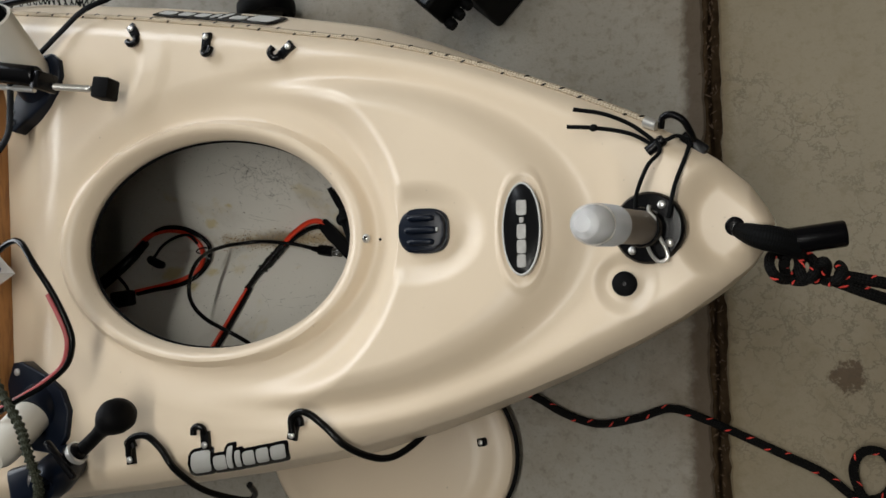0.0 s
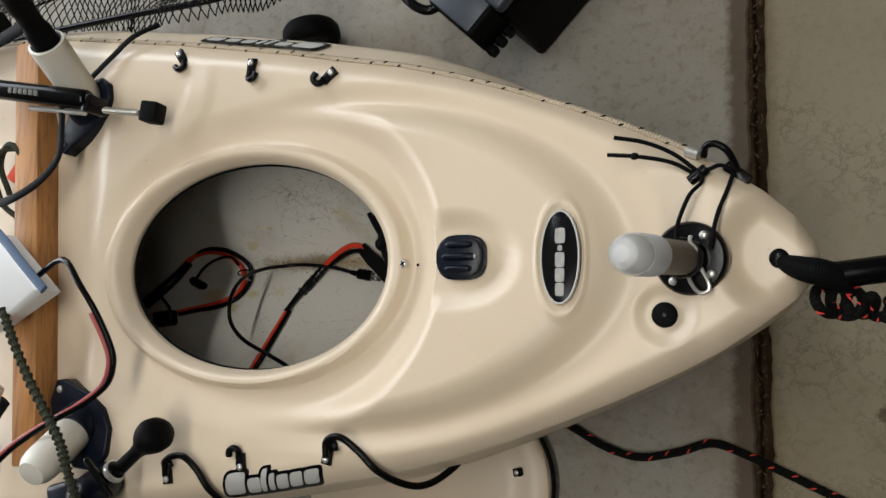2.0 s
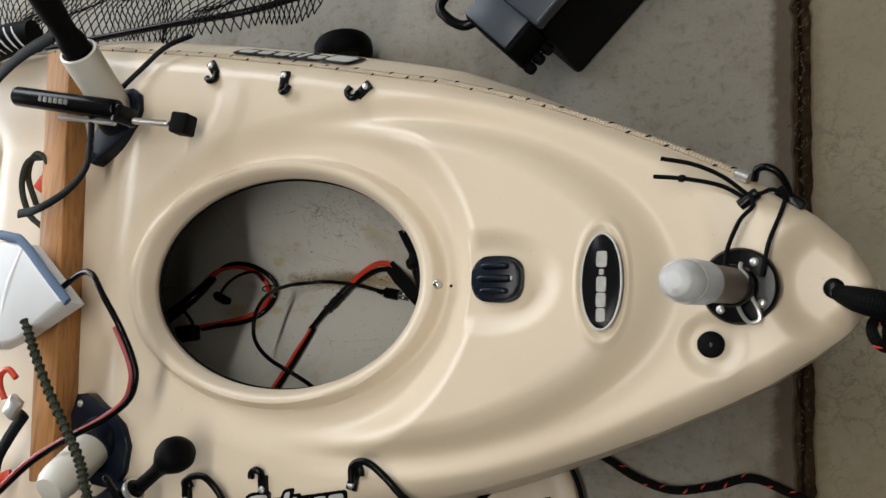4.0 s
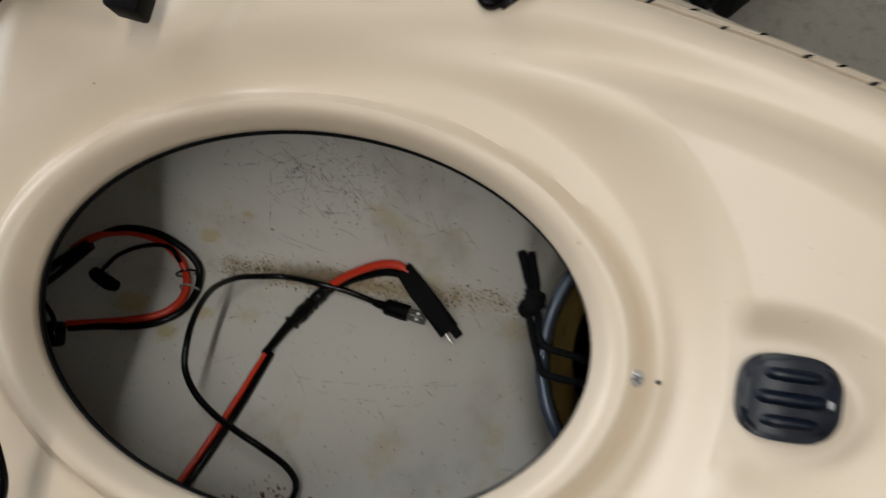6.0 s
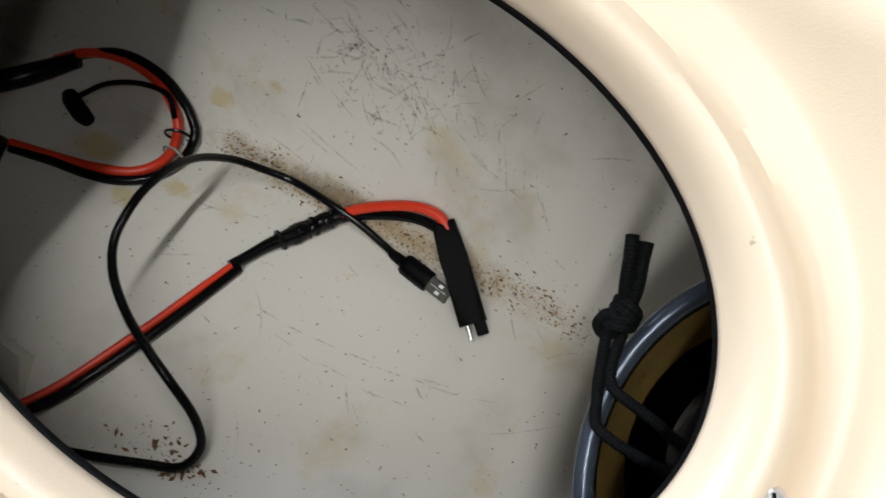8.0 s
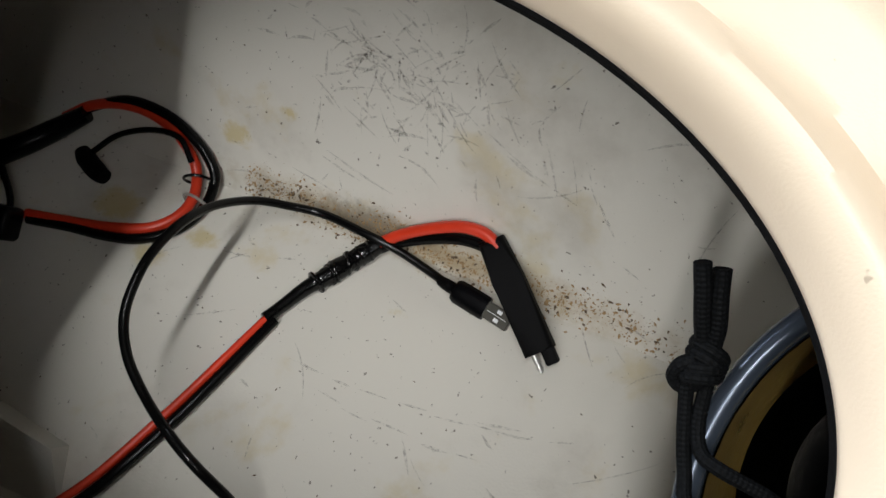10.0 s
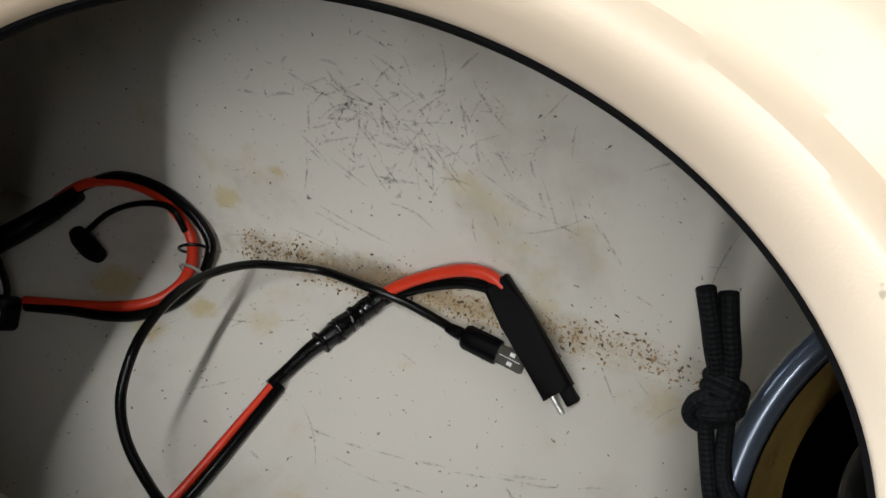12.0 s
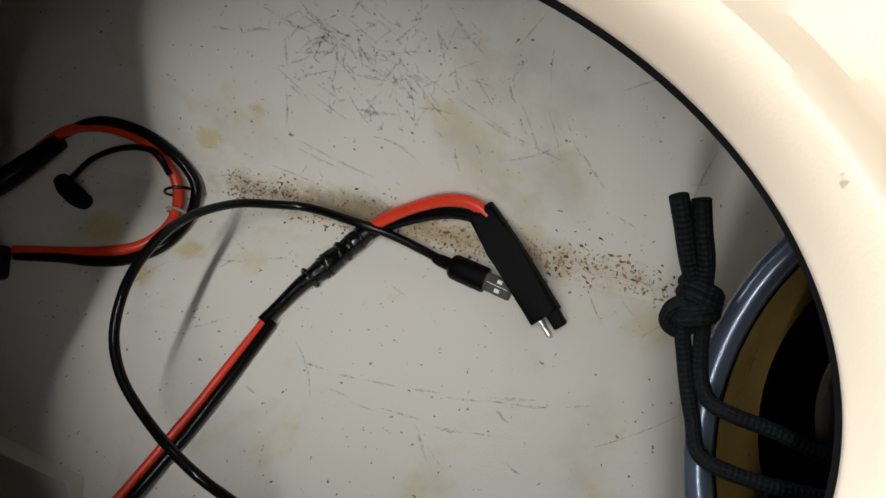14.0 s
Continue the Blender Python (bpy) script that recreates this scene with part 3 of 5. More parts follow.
# screw in front of the hatch, and the small empty hole beside it
sp = deck_at(-0.288, 0.0)
screw = part("screw", screw_head(sp, 0.0055), STEEL, kayak, "bright steel cross-head screw")
part("slot", cross_slot(sp, 0.0055), BLACK, screw)
part("screw_hole", lathe([(0, 0.0012), (0.0016, 0.001), (0.0017, 0)], pose(*deck_at(-0.274, -0.001)), 10), BLACK, kayak)


def deck_clip(x, y, turn, flip=1):
    """Small black J-shaped hook held by one steel screw."""
    p = deck_at(x, y)
    m = pose(*p, 0, 0, turn)
    o = [(-0.006, -0.006), (0.006, -0.006), (0.006, 0.016), (-0.006, 0.016)]
    bm = slab(o, 0.006, m, 0.0018)
    hook = [m @ Vector(c) for c in ((0, 0.014, 0.004), (0, 0.020, 0.007), (flip * 0.004, 0.023, 0.009), (flip * 0.010, 0.021, 0.010), (flip * 0.012, 0.014, 0.009))]
    tube(hook, 0.0042, 10, 6, bm=bm)
    c = part("clip", bm, BLACK, kayak, "black plastic line hook")
    s = p + Vector((0, 0, 0.006))
    part("clip_screw", screw_head(s, 0.0042), STEEL, c, "steel screw")
    return c


deck_clip(-0.632, 0.288, -145)
deck_clip(-0.512, 0.262, 175, -1)
deck_clip(-0.392, 0.236, 130)
deck_clip(-0.608, -0.268, 10)
deck_clip(-0.497, -0.244, 8, -1)
deck_clip(-0.377, -0.226, 350)

# small camera mount
mx, my = -0.206, 0.003
mz = float(deck_z(mx, my))


def barrel(a, b, p=3.4, n=40):
    """A rounded, barrel-like outline."""
    out = []
    for k in range(n):
        c, d = math.cos(2 * math.pi * k / n), math.sin(2 * math.pi * k / n)
        out.append((a * math.copysign(abs(c) ** (2 / p), c), b * math.copysign(abs(d) ** (2 / p), d)))
    return out


def octo(a, b, c):
    return [(a - c, -b), (a, -b + c), (a, b - c), (a - c, b), (-a + c, b), (-a, b - c), (-a, -b + c), (-a + c, -b)]


mt = part("mount_base", slab(barrel(0.0285, 0.0245, 3.0), 0.006, pose(mx, my, mz + 0.0005), 0.002, 3), NAVY, kayak, "glossy blue-black plastic camera mount")
part("rail", slab(barrel(0.0262, 0.0218, 3.2), 0.0075, pose(mx, my, mz + 0.0055), 0.003, 3), NAVY, mt)
for dy, half, r in ((-0.0002, 0.0185, 0.0040), (-0.0130, 0.0150, 0.0036), (0.0130, 0.0150, 0.0036)):
    part("grip_ridge", tube([(mx - half, my + dy, mz + 0.0122), (mx - half + 0.004, my + dy, mz + 0.0136), (mx, my + dy, mz + 0.0142), (mx + half - 0.004, my + dy, mz + 0.0136), (mx + half, my + dy, mz + 0.0122)], [0.6 * r, r, r, r, 0.6 * r], 12, 5), NAVY, mt)
part("spring_tab", box(0.0022, 0.0045, 0.0020, pose(mx + 0.0195, my, mz + 0.0160), 0.0006, 1), LOGOGREY, mt, "pale worn tab")

# oval badge with silver bars in the place of its lettering
bz = float(deck_z(-0.0925, 0))
slope = math.degrees(math.atan(0.07))


def oval(a, b, n=48):
    return [(a * math.cos(2 * math.pi * k / n), b * math.sin(2 * math.pi * k / n)) for k in range(n)]


bp_ = pose(-0.0925, 0, bz, 0, -slope, 0)
badge = part("badge", slab(oval(0.0195, 0.0465), 0.003, bp_, 0.001), BLACK, kayak, "glossy black oval badge with silver bars")
part("badge_rim", tube([bp_ @ Vector((0.0200 * math.cos(a), 0.047 * math.sin(a), 0.0022)) for a in np.linspace(0, 2 * math.pi, 60)], 0.0013, 6, smooth_line=False), LOGOGREY, badge, "silver rim")
for yy, hh, ww in ((-0.0330, 0.0135, 0.0095), (-0.0185, 0.0145, 0.0100), (-0.0030, 0.0155, 0.0100), (0.0088, 0.006, 0.0050), (0.0215, 0.016, 0.0110)):
    part("bar", slab(barrel(ww / 2, hh / 2, 6, 20), 0.0014, bp_ @ pose(0.0005, yy, 0.0028), 0.0005, 1), BADGESILVER, badge, "worn silver bar")

# drain plug
pz = float(deck_z(0.008, -0.057))
plug = part("drain_plug", lathe([(0, 0.005), (0.0105, 0.005), (0.0125, 0.0035), (0.0125, 0), (0, 0)], pose(0.008, -0.057, pz), 28), RUBBER, kayak, "black rubber drain plug")
part("plug_dimple", lathe([(0, 0.0058), (0.0022, 0.0055), (0.0025, 0.0045)], pose(0.008, -0.057, pz), 12), BLACK, plug)

# hole for the painter at the tip
part("bow_hole", lathe([(0, 0.0012), (0.008, 0.0012), (0.0095, 0.0), (0.0095, -0.004)], pose(0.113, -0.003, float(deck_z(0.113, -0.003))), 24), BLACK, kayak, "dark hole for the painter")


def side_point(side, x, v, up):
    """A point v metres outward over the kayak's edge from a line 30 mm inside it (low side) or on the edge (high side)."""
    w = float(half_width(x))
    if side < 0:
        return deck_at(x, -w + 0.030 - v, up)
    fl = 0.042 * float(sstep(0.10, -0.40, x))
    f = float(np.interp(v, [0, 0.010, 0.026, 0.056], [0, 0.12, 0.35, 0.75]))
    dz = float(np.interp(f, [0, 0.12, 0.35, 0.75], [0, 0.006, 0.020, 0.045]))
    return Vector((x, w + fl * f + up * 0.8, float(deck_z(x, w)) - dz + up * 0.7))


def draped(side, xc, vc, a, b, skew, up):
    """A thin rounded lozenge laid on the side's slope: a fan of rings from its middle."""
    bm = bmesh.new()
    rim = barrel(a, b, 5, 24)
    rings = []
    for k, lift in ((0.0, up), (0.5, up), (0.97, up), (1.0, up - 0.0006)):
        if k == 0:
            rings.append([bm.verts.new(side_point(side, xc, vc, up))])
        else:
            rings.append([bm.verts.new(side_point(side, xc + p * k - skew * q * k, vc + q * k, lift)) for p, q in rim])
    for k in range(24):
        k2 = (k + 1) % 24
        bm.faces.new((rings[0][0], rings[1][k], rings[1][k2]))
        for r0, r1 in zip(rings[1:], rings[2:]):
            bm.faces.new((r0[k], r1[k], r1[k2], r0[k2]))
    bmesh.ops.recalc_face_normals(bm, faces=bm.faces)
    return bm


def decal(side, x0, x1, mid, shapes):
    """Plain silver lozenges with thick black borders in the place of the maker's lettering."""
    run = sum(w for w, h in shapes)
    at = 0.0
    for wide, tall in shapes:
        x = x0 + (x1 - x0) * (at + wide / 2) / run
        at += wide
        wd = (x1 - x0) * wide / run
        vc = mid - (tall - 0.018) / 2 * (1 if side < 0 else -1)
        skew = 0.35 if side < 0 else -0.35
        d = part("decal", draped(side, x, vc, wd * 0.5 + 0.0036, tall / 2 + 0.0040, skew, 0.0009 if side < 0 else 0.0026), BLACK, kayak, "black decal border")
        part("decal_bar", draped(side, x, vc, wd * 0.5 - (0.0012 if side < 0 else 0.0034), tall / 2 - (0 if side < 0 else 0.002), skew, 0.0017 if side < 0 else 0.0036), LOGOGREY, d, "silver bar")


SHAPES = [(1.5, 0.028), (1.0, 0.019), (0.5, 0.028), (0.5, 0.021), (0.9, 0.018), (0.95, 0.018), (1.1, 0.018)]
decal(1, -0.625, -0.44, 0.030, SHAPES[::-1])
decal(-1, -0.525, -0.392, 0.017, SHAPES)


def flecks(line, radius, step, size, material, name, parent, turn=2.1, label=""):
    """Short coloured threads that wind round a rope."""
    run, nxt, k = 0.0, step * 0.3, 0
    for a, b in zip(line, line[1:]):
        tan = (b - a).normalized()
        ref = Vector((0, 0, 1)) if abs(tan.z) < 0.9 else Vector((1, 0, 0))
        s = tan.cross(ref).normalized()
        nn = s.cross(tan)
        run += (b - a).length
        if run >= nxt:
            ang = math.pi / 2 + (0.7 if k % 2 else -0.5) + 0.3 * math.sin(k * turn)
            pts = []
            for j in (-1, -0.3, 0.3, 1):
                q = ang + j * 0.55
                pts.append(a + tan * (j * size) + (s * math.cos(q) + nn * -math.sin(q) * -1) * radius)
            bm = tube(pts, [0.0004, 0.0012, 0.0012, 0.0004], 5, 2)
            part(name, bm, material, parent)
            nxt += step * (0.75 + 0.5 * random.random())
            k += 1


# tan line along the edge
line = []
for x in np.linspace(-1.35, 0.045, 90):
    w = float(half_width(x))
    line.append(Vector((x, w + 0.001, float(deck_z(x, w)) + 0.0015)))
edge_line = thing("edge_line", line[45], "tan cord with dark flecks run along the kayak's edge", "cord")
part("cord", tube(line, 0.0038, 8, smooth_line=False), TANROPE, edge_line)
flecks(spline(line, 4), 0.0034, 0.024, 0.0030, BLACK, "fleck", edge_line)

# ---- bow light ----
base = Vector((0.034, -0.003, float(deck_z(0.034, -0.003)) - 0.001))
axis = Vector((-0.035, -0.013, 0.178)).normalized()
lm = along(base, base + axis)
nav = thing("bow_light", base, "clear-lensed bow light with metal stem on a round black base", "boat light")
bs = part("base", lathe([(0, 0.009), (0.016, 0.009), (0.024, 0.0085), (0.033, 0.007), (0.0355, 0.004), (0.0355, -0.004), (0, -0.004)], lm, 48), BLACK, nav, "round glossy black mounting base")
for k in range(4):
    q = lm @ Vector((0.0265 * math.cos(0.6 + k * math.pi / 2), 0.0265 * math.sin(0.6 + k * math.pi / 2), 0.008))
    part("base_screw", screw_head(q, 0.0042, axis), STEEL, bs, "steel screw")
part("socket", lathe([(0.0195, 0.007), (0.0195, 0.026), (0.0185, 0.028), (0.0165, 0.028)], lm, 36), BLACK, nav)
part("stem", lathe([(0.0162, 0.015), (0.0162, 0.094), (0.0168, 0.095), (0.0168, 0.104), (0, 0.104)], lm, 36), ALU, nav, "dull grey-brown metal stem")
ribs = []
for k in range(13):
    z = 0.104 + 0.0028 * k
    ribs += [(0.0184, z), (0.0172, z + 0.0014)]
ribs += [(0.0180, 0.142), (0.0176, 0.150), (0.0160, 0.159), (0.0125, 0.166), (0.0070, 0.1705), (0, 0.172)]
lens = part("lens", lathe([(0, 0.1038)] + ribs, lm, 40), CLEAR, nav, "clear ribbed plastic lens", sharp=22)
part("lamp_core", lathe([(0.009, 0.1), (0.009, 0.145), (0.006, 0.156), (0, 0.158)], lm, 20), CLOTH, nav, "white inner diffuser")
pin = [(0.0345, 0.018, 0.034), (0.0335, 0.0125, 0.033), (0.039, 0.005, 0.030), (0.0385, -0.002, 0.026)]
part("pin", tube([base + Vector(c) - Vector((0.034, 0, 0)) + Vector((0.004, 0, 0)) for c in pin], 0.0018, 8, 6), STEEL, nav, "bent steel pin")
clipw = [(0.028, -0.012, 0.022), (0.033, -0.026, 0.018), (0.040, -0.034, 0.015), (0.048, -0.031, 0.014), (0.047, -0.022, 0.016), (0.040, -0.008, 0.022)]
part("spring_clip", tube([base + Vector(c) - Vector((0.034, 0, 0)) + Vector((0.004, 0, 0)) for c in clipw], 0.0019, 8, 8), STEEL, nav, "bent steel spring clip")

# ---- cord and hook that hold the light ----
tie = thing("light_tether", (0.062, 0.092, 0.34), "thin black cord tied from the light to a hook", "cord")
z0 = 0.362
loops = {
    "strand": [(0.024, 0.012, z0 + 0.022), (0.026, 0.03, z0 + 0.022), (0.036, 0.055, z0 + 0.02), (0.046, 0.070, z0 + 0.008), (0.043, 0.083, z0 + 0.004)],
    "long_strand": [(0.054, 0.004, z0 + 0.018), (0.060, 0.035, z0 + 0.014), (0.069, 0.062, z0 + 0.004), (0.074, 0.080, z0 - 0.006)],
    "tail": [(0.043, 0.080, z0 + 0.002), (0.020, 0.098, z0 + 0.010), (-0.006, 0.109, z0 + 0.020), (-0.034, 0.114, z0 + 0.028)],
    "knotted_tail": [(0.040, 0.078, z0 + 0.002), (0.018, 0.090, z0 + 0.008), (-0.012, 0.096, z0 + 0.016), (-0.042, 0.099, z0 + 0.020)],
    "wrap": [(0.043, 0.083, z0 + 0.003), (0.052, 0.082, z0 + 0.004), (0.062, 0.086, z0 + 0.001), (0.074, 0.082, z0 - 0.004)],
}
for nm, pts in loops.items():
    part(nm, tube(pts, 0.0021, 8, 8), CORD, tie)
part("knot", lathe([(0, 0.0045), (0.003, 0.003), (0.0038, 0), (0.003, -0.003), (0, -0.0045)], pose(-0.016, 0.0965, z0 + 0.017, 0, 80, 0), 10), CORD, tie)
hook = thing("side_hook", (0.06, 0.092, 0.33), "black coated hook fixed at the kayak's edge", "hook")
part("ring", tube([(0.046, 0.098, 0.352), (0.049, 0.106, 0.360), (0.058, 0.107, 0.364), (0.068, 0.101, 0.362), (0.074, 0.091, 0.355), (0.077, 0.083, 0.345)], 0.0036, 10, 6), BLACK, hook)
part("foot", box(0.030, 0.012, 0.010, pose(0.077, 0.081, 0.343, 0, 0, -38), 0.003), BLACK, hook)
part("barrel", lathe([(0, 0.010), (0.005, 0.010), (0.0058, 0.008), (0.0058, -0.010), (0, -0.011)], pose(0.042, 0.078, 0.362, 0, 80, 35), 14), BLACK, hook)
part("eye_screw", lathe([(0, 0.008), (0.0055, 0.007), (0.006, -0.006), (0, -0.008)], pose(0.035, 0.103, 0.350, 0, 80, -25), 14), STEEL, hook, "steel eye screw")

# ---- painter, handle, loose rope ----
handle = thing("carry_handle", (0.15, 0.0, 0.33), "black tubular carry handle tied at the bow", "handle")
part("grip", lathe([(0, 0), (0.009, 0), (0.0125, 0.002), (0.0125, 0.062), (0.0115, 0.064), (0.009, 0.064), (0.009, 0.05)], along((0.146, -0.021, 0.348), (0.206, -0.013, 0.344)), 24), BLACK, handle, "black tube grip")
part("sleeve", tube([(0.112, -0.004, 0.338), (0.121, -0.009, 0.350), (0.133, -0.014, 0.358), (0.146, -0.017, 0.357), (0.158, -0.020, 0.350), (0.166, -0.022, 0.344)], [0.0070, 0.0085, 0.0110, 0.0125, 0.0130, 0.0128, 0.0125], 14, 6), CORD, handle, "blue-black cloth sleeve")
painter = thing("painter_rope", (0.2, -0.03, 0.0), "black braided rope with red flecks knotted at the bow", "rope")
knot = []
for k in range(64):
    a = k * 0.42
    fat = 0.0125 if k < 40 else 0.0085
    knot.append(Vector((0.146 + k * 0.00088 + fat * 0.8 * math.cos(a), -0.040 - k * 0.00014 + fat * math.sin(a), 0.334 + 0.010 * math.cos(a * 1.5 + 1))))
kb = part("knot", tube(knot, 0.0050, 10, 2), ROPE, painter)
flecks(spline(knot, 3), 0.0048, 0.024, 0.0030, REDTHREAD, "fleck", kb)
s1 = [(0.200, -0.050, 0.334), (0.215, -0.053, 0.330), (0.241, -0.058, 0.322), (0.290, -0.066, 0.280), (0.345, -0.08, 0.15), (0.37, -0.10, 0.02), (0.45, -0.16, 0.007), (0.62, -0.20, 0.007)]
s2 = [(0.200, -0.056, 0.330), (0.219, -0.064, 0.326), (0.241, -0.072, 0.314), (0.290, -0.088, 0.270), (0.34, -0.11, 0.14), (0.36, -0.14, 0.02), (0.42, -0.22, 0.007), (0.60, -0.27, 0.007)]
for pts in (s1, s2):
    st = part("strand", tube(pts, 0.0056, 10, 10), ROPE, painter)
    flecks(spline(pts, 30), 0.0054, 0.026, 0.0036, REDTHREAD, "fleck", st, label="red woven flecks")
loose = [(-0.33, -0.13, 0.008), (-0.26, -0.165, 0.008), (-0.175, -0.203, 0.008), (-0.13, -0.226, 0.008), (-0.082, -0.238, 0.008), (-0.03, -0.228, 0.008), (0.016, -0.213, 0.008), (0.06, -0.226, 0.006), (0.114, -0.248, 0.008), (0.16, -0.268, 0.008), (0.204, -0.288, 0.008),
         (0.238, -0.314, 0.008), (0.268, -0.312, 0.009), (0.283, -0.285, 0.011), (0.272, -0.258, 0.013), (0.248, -0.257, 0.015), (0.236, -0.282, 0.018), (0.252, -0.318, 0.020), (0.30, -0.345, 0.009), (0.42, -0.38, 0.008), (0.62, -0.46, 0.008)]
floor_rope = thing("floor_rope", (0.0, -0.23, 0.0), "black braided rope with red flecks lying on the floor", "rope")
part("rope", tube(loose, 0.0056, 10, 10), ROPE, floor_rope)
flecks(spline(loose, 30), 0.0054, 0.030, 0.0038, REDTHREAD, "fleck", floor_rope, label="red woven flecks")

# ---- cords hooked over the low side ----
for pts in ([(-0.372, -0.222, 0.346), (-0.370, -0.203, 0.349), (-0.352, -0.198, 0.350), (-0.330, -0.212, 0.347), (-0.308, -0.234, 0.338), (-0.288, -0.2495, 0.312), (-0.270, -0.2515, 0.292), (-0.252, -0.238, 0.268), (-0.236, -0.215, 0.240)],
            [(-0.606, -0.262, 0.342), (-0.602, -0.242, 0.346), (-0.578, -0.236, 0.346), (-0.556, -0.250, 0.345), (-0.540, -0.276, 0.336), (-0.527, -0.305, 0.300), (-0.510, -0.322, 0.262), (-0.492, -0.326, 0.247), (-0.478, -0.315, 0.256), (-0.472, -0.300, 0.278)]):
    ob = solo("shock_cord", tube(pts, 0.0042, 10, 8), WIRE, "black shock cord hooked over the kayak's edge", "cord", "shock cords on the kayak's edge")

# ---- hatch lid on the floor ----
lid_m = pose(-0.398, -0.288, 0.002) @ Matrix.Diagonal((0.200, 0.155, 1, 1))
lid = thing("hatch_lid", (-0.398, -0.288, 0), "sand-coloured oval hatch lid with black edge lying on the floor", "hatch lid")
part("panel", lathe([(0, 0.046), (0.70, 0.045), (0.78, 0.043), (0.84, 0.037), (0.90, 0.034), (0.955, 0.033), (0.985, 0.029), (0.995, 0.022), (0.995, 0.012), (0.9, 0.004), (0, 0.004)], lid_m, 96), TAN, lid)
part("edge_gasket", tube([lid_m @ Vector((math.cos(a), math.sin(a), 0.017)) for a in np.linspace(0, 2 * math.pi, 120)], 0.0042, 8, smooth_line=False), RUBBER, lid, "black rubber edge")
lc = part("lid_clip", slab(octo(0.014, 0.006, 0.002), 0.006, pose(-0.248, -0.268, 0.0395, 0, -14, 12), 0.0015), BLACK, lid, "black plastic line hook")
part("clip_screw", screw_head((-0.243, -0.267, 0.046), 0.0042), STEEL, lc, "steel screw")

# ---- inside the hull: leads ----


def ring_of(c, d, r, w):
    """A small tie round a lead at c, whose line runs along d."""
    m = along(c, Vector(c) + Vector(d))
    return tube([m @ Vector((r * math.cos(a), r * math.sin(a), 0)) for a in np.linspace(0, 2 * math.pi, 16)], w, 6, smooth_line=False)


usb = thing("usb_lead", (-0.65, 0.02, 0.006), "thin black charging lead with a metal plug lying in the hull", "cable")
cable = [(-0.530, 0.0185, 0.017), (-0.544, 0.022, 0.015), (-0.571, 0.028, 0.019), (-0.598, 0.031, 0.025), (-0.632, 0.033, 0.024), (-0.655, 0.030, 0.034), (-0.673, 0.025, 0.053), (-0.678, 0.014, 0.088), (-0.674, 0.000, 0.120), (-0.670, -0.018, 0.142),
         (-0.667, -0.036, 0.153), (-0.664, -0.059, 0.156), (-0.650, -0.078, 0.160), (-0.628, -0.094, 0.162), (-0.600, -0.105, 0.168), (-0.580, -0.114, 0.166), (-0.561, -0.130, 0.148), (-0.553, -0.147, 0.135), (-0.560, -0.166, 0.129), (-0.582, -0.176, 0.132), (-0.62, -0.19, 0.139)]
cable += [(x, y, inner_z(x, y) + 0.006) for x, y in ((-0.665, -0.206), (-0.73, -0.224), (-0.80, -0.236))]
part("cable", tube(cable, 0.0031, 10, 8), WIRE, usb)
pa, pb, pc = Vector((-0.530, 0.0185, 0.017)), Vector((-0.4985, 0.0135, 0.019)), Vector((-0.4805, 0.0105, 0.021))
plugm = along(pa, pb)
pl_ = part("plug", tube([plugm @ Vector((0, 0, z)) for z in (-0.008, -0.003, 0.004, 0.008, 0.030, 0.032)], [0.0032, 0.0042, 0.0045, 0.0085, 0.0085, 0.0075], 14, 3, flat=0.55, up=(0, 0, 1)), BLACK, usb, "black moulded plug")
d = (pc - pb).normalized()
yaw = math.degrees(math.atan2(d.y, d.x))
tip_m = pose(*((pb + pc) / 2), 0, -math.degrees(math.asin(d.z)), yaw)
part("plug_tip", box(0.0195, 0.012, 0.0045, tip_m, 0.0005, 1), TIPMETAL, pl_, "dull metal plug tip")
bm = bmesh.new()
for yy in (-0.003, 0.003):
    box(0.0035, 0.0025, 0.0006, tip_m @ pose(0.001, yy, 0.0024), 0, bm=bm)
box(0.015, 0.0004, 0.0006, tip_m @ pose(0, 0, 0.0023), 0, bm=bm)
part("tip_mark", bm, CLOTH, pl_)

charge = thing("battery_lead", (-0.6, 0.0, 0.006), "red and black twin battery lead with a flat black connector", "cable")
part("red_wire", tube([(-0.500, 0.0545, 0.041), (-0.512, 0.060, 0.042), (-0.528, 0.059, 0.041), (-0.548, 0.052, 0.034), (-0.570, 0.041, 0.025), (-0.587, 0.029, 0.018), (-0.597, 0.018, 0.017)], 0.0042, 12, 8), REDWIRE, charge, "red wire")
part("black_wire", tube([(-0.500, 0.049, 0.034), (-0.511, 0.052, 0.033), (-0.529, 0.051, 0.032), (-0.554, 0.043, 0.024), (-0.577, 0.032, 0.017), (-0.593, 0.020, 0.015)], 0.0040, 12, 8), WIRE, charge, "black wire")
tp_pts = [(-0.588, 0.027, 0.017), (-0.597, 0.015, 0.021), (-0.604, 0.004, 0.027), (-0.610, -0.007, 0.034), (-0.617, -0.018, 0.042), (-0.624, -0.034, 0.052), (-0.629, -0.046, 0.060)]
part("tape_wrap", tube(tp_pts, [0.0058, 0.0075, 0.0066, 0.0080, 0.0068, 0.0055, 0.0048, 0.0044, 0.0046], 14, 8), TAPE, charge, "lumpy shiny black tape")
tape_line = spline(tp_pts, 4)
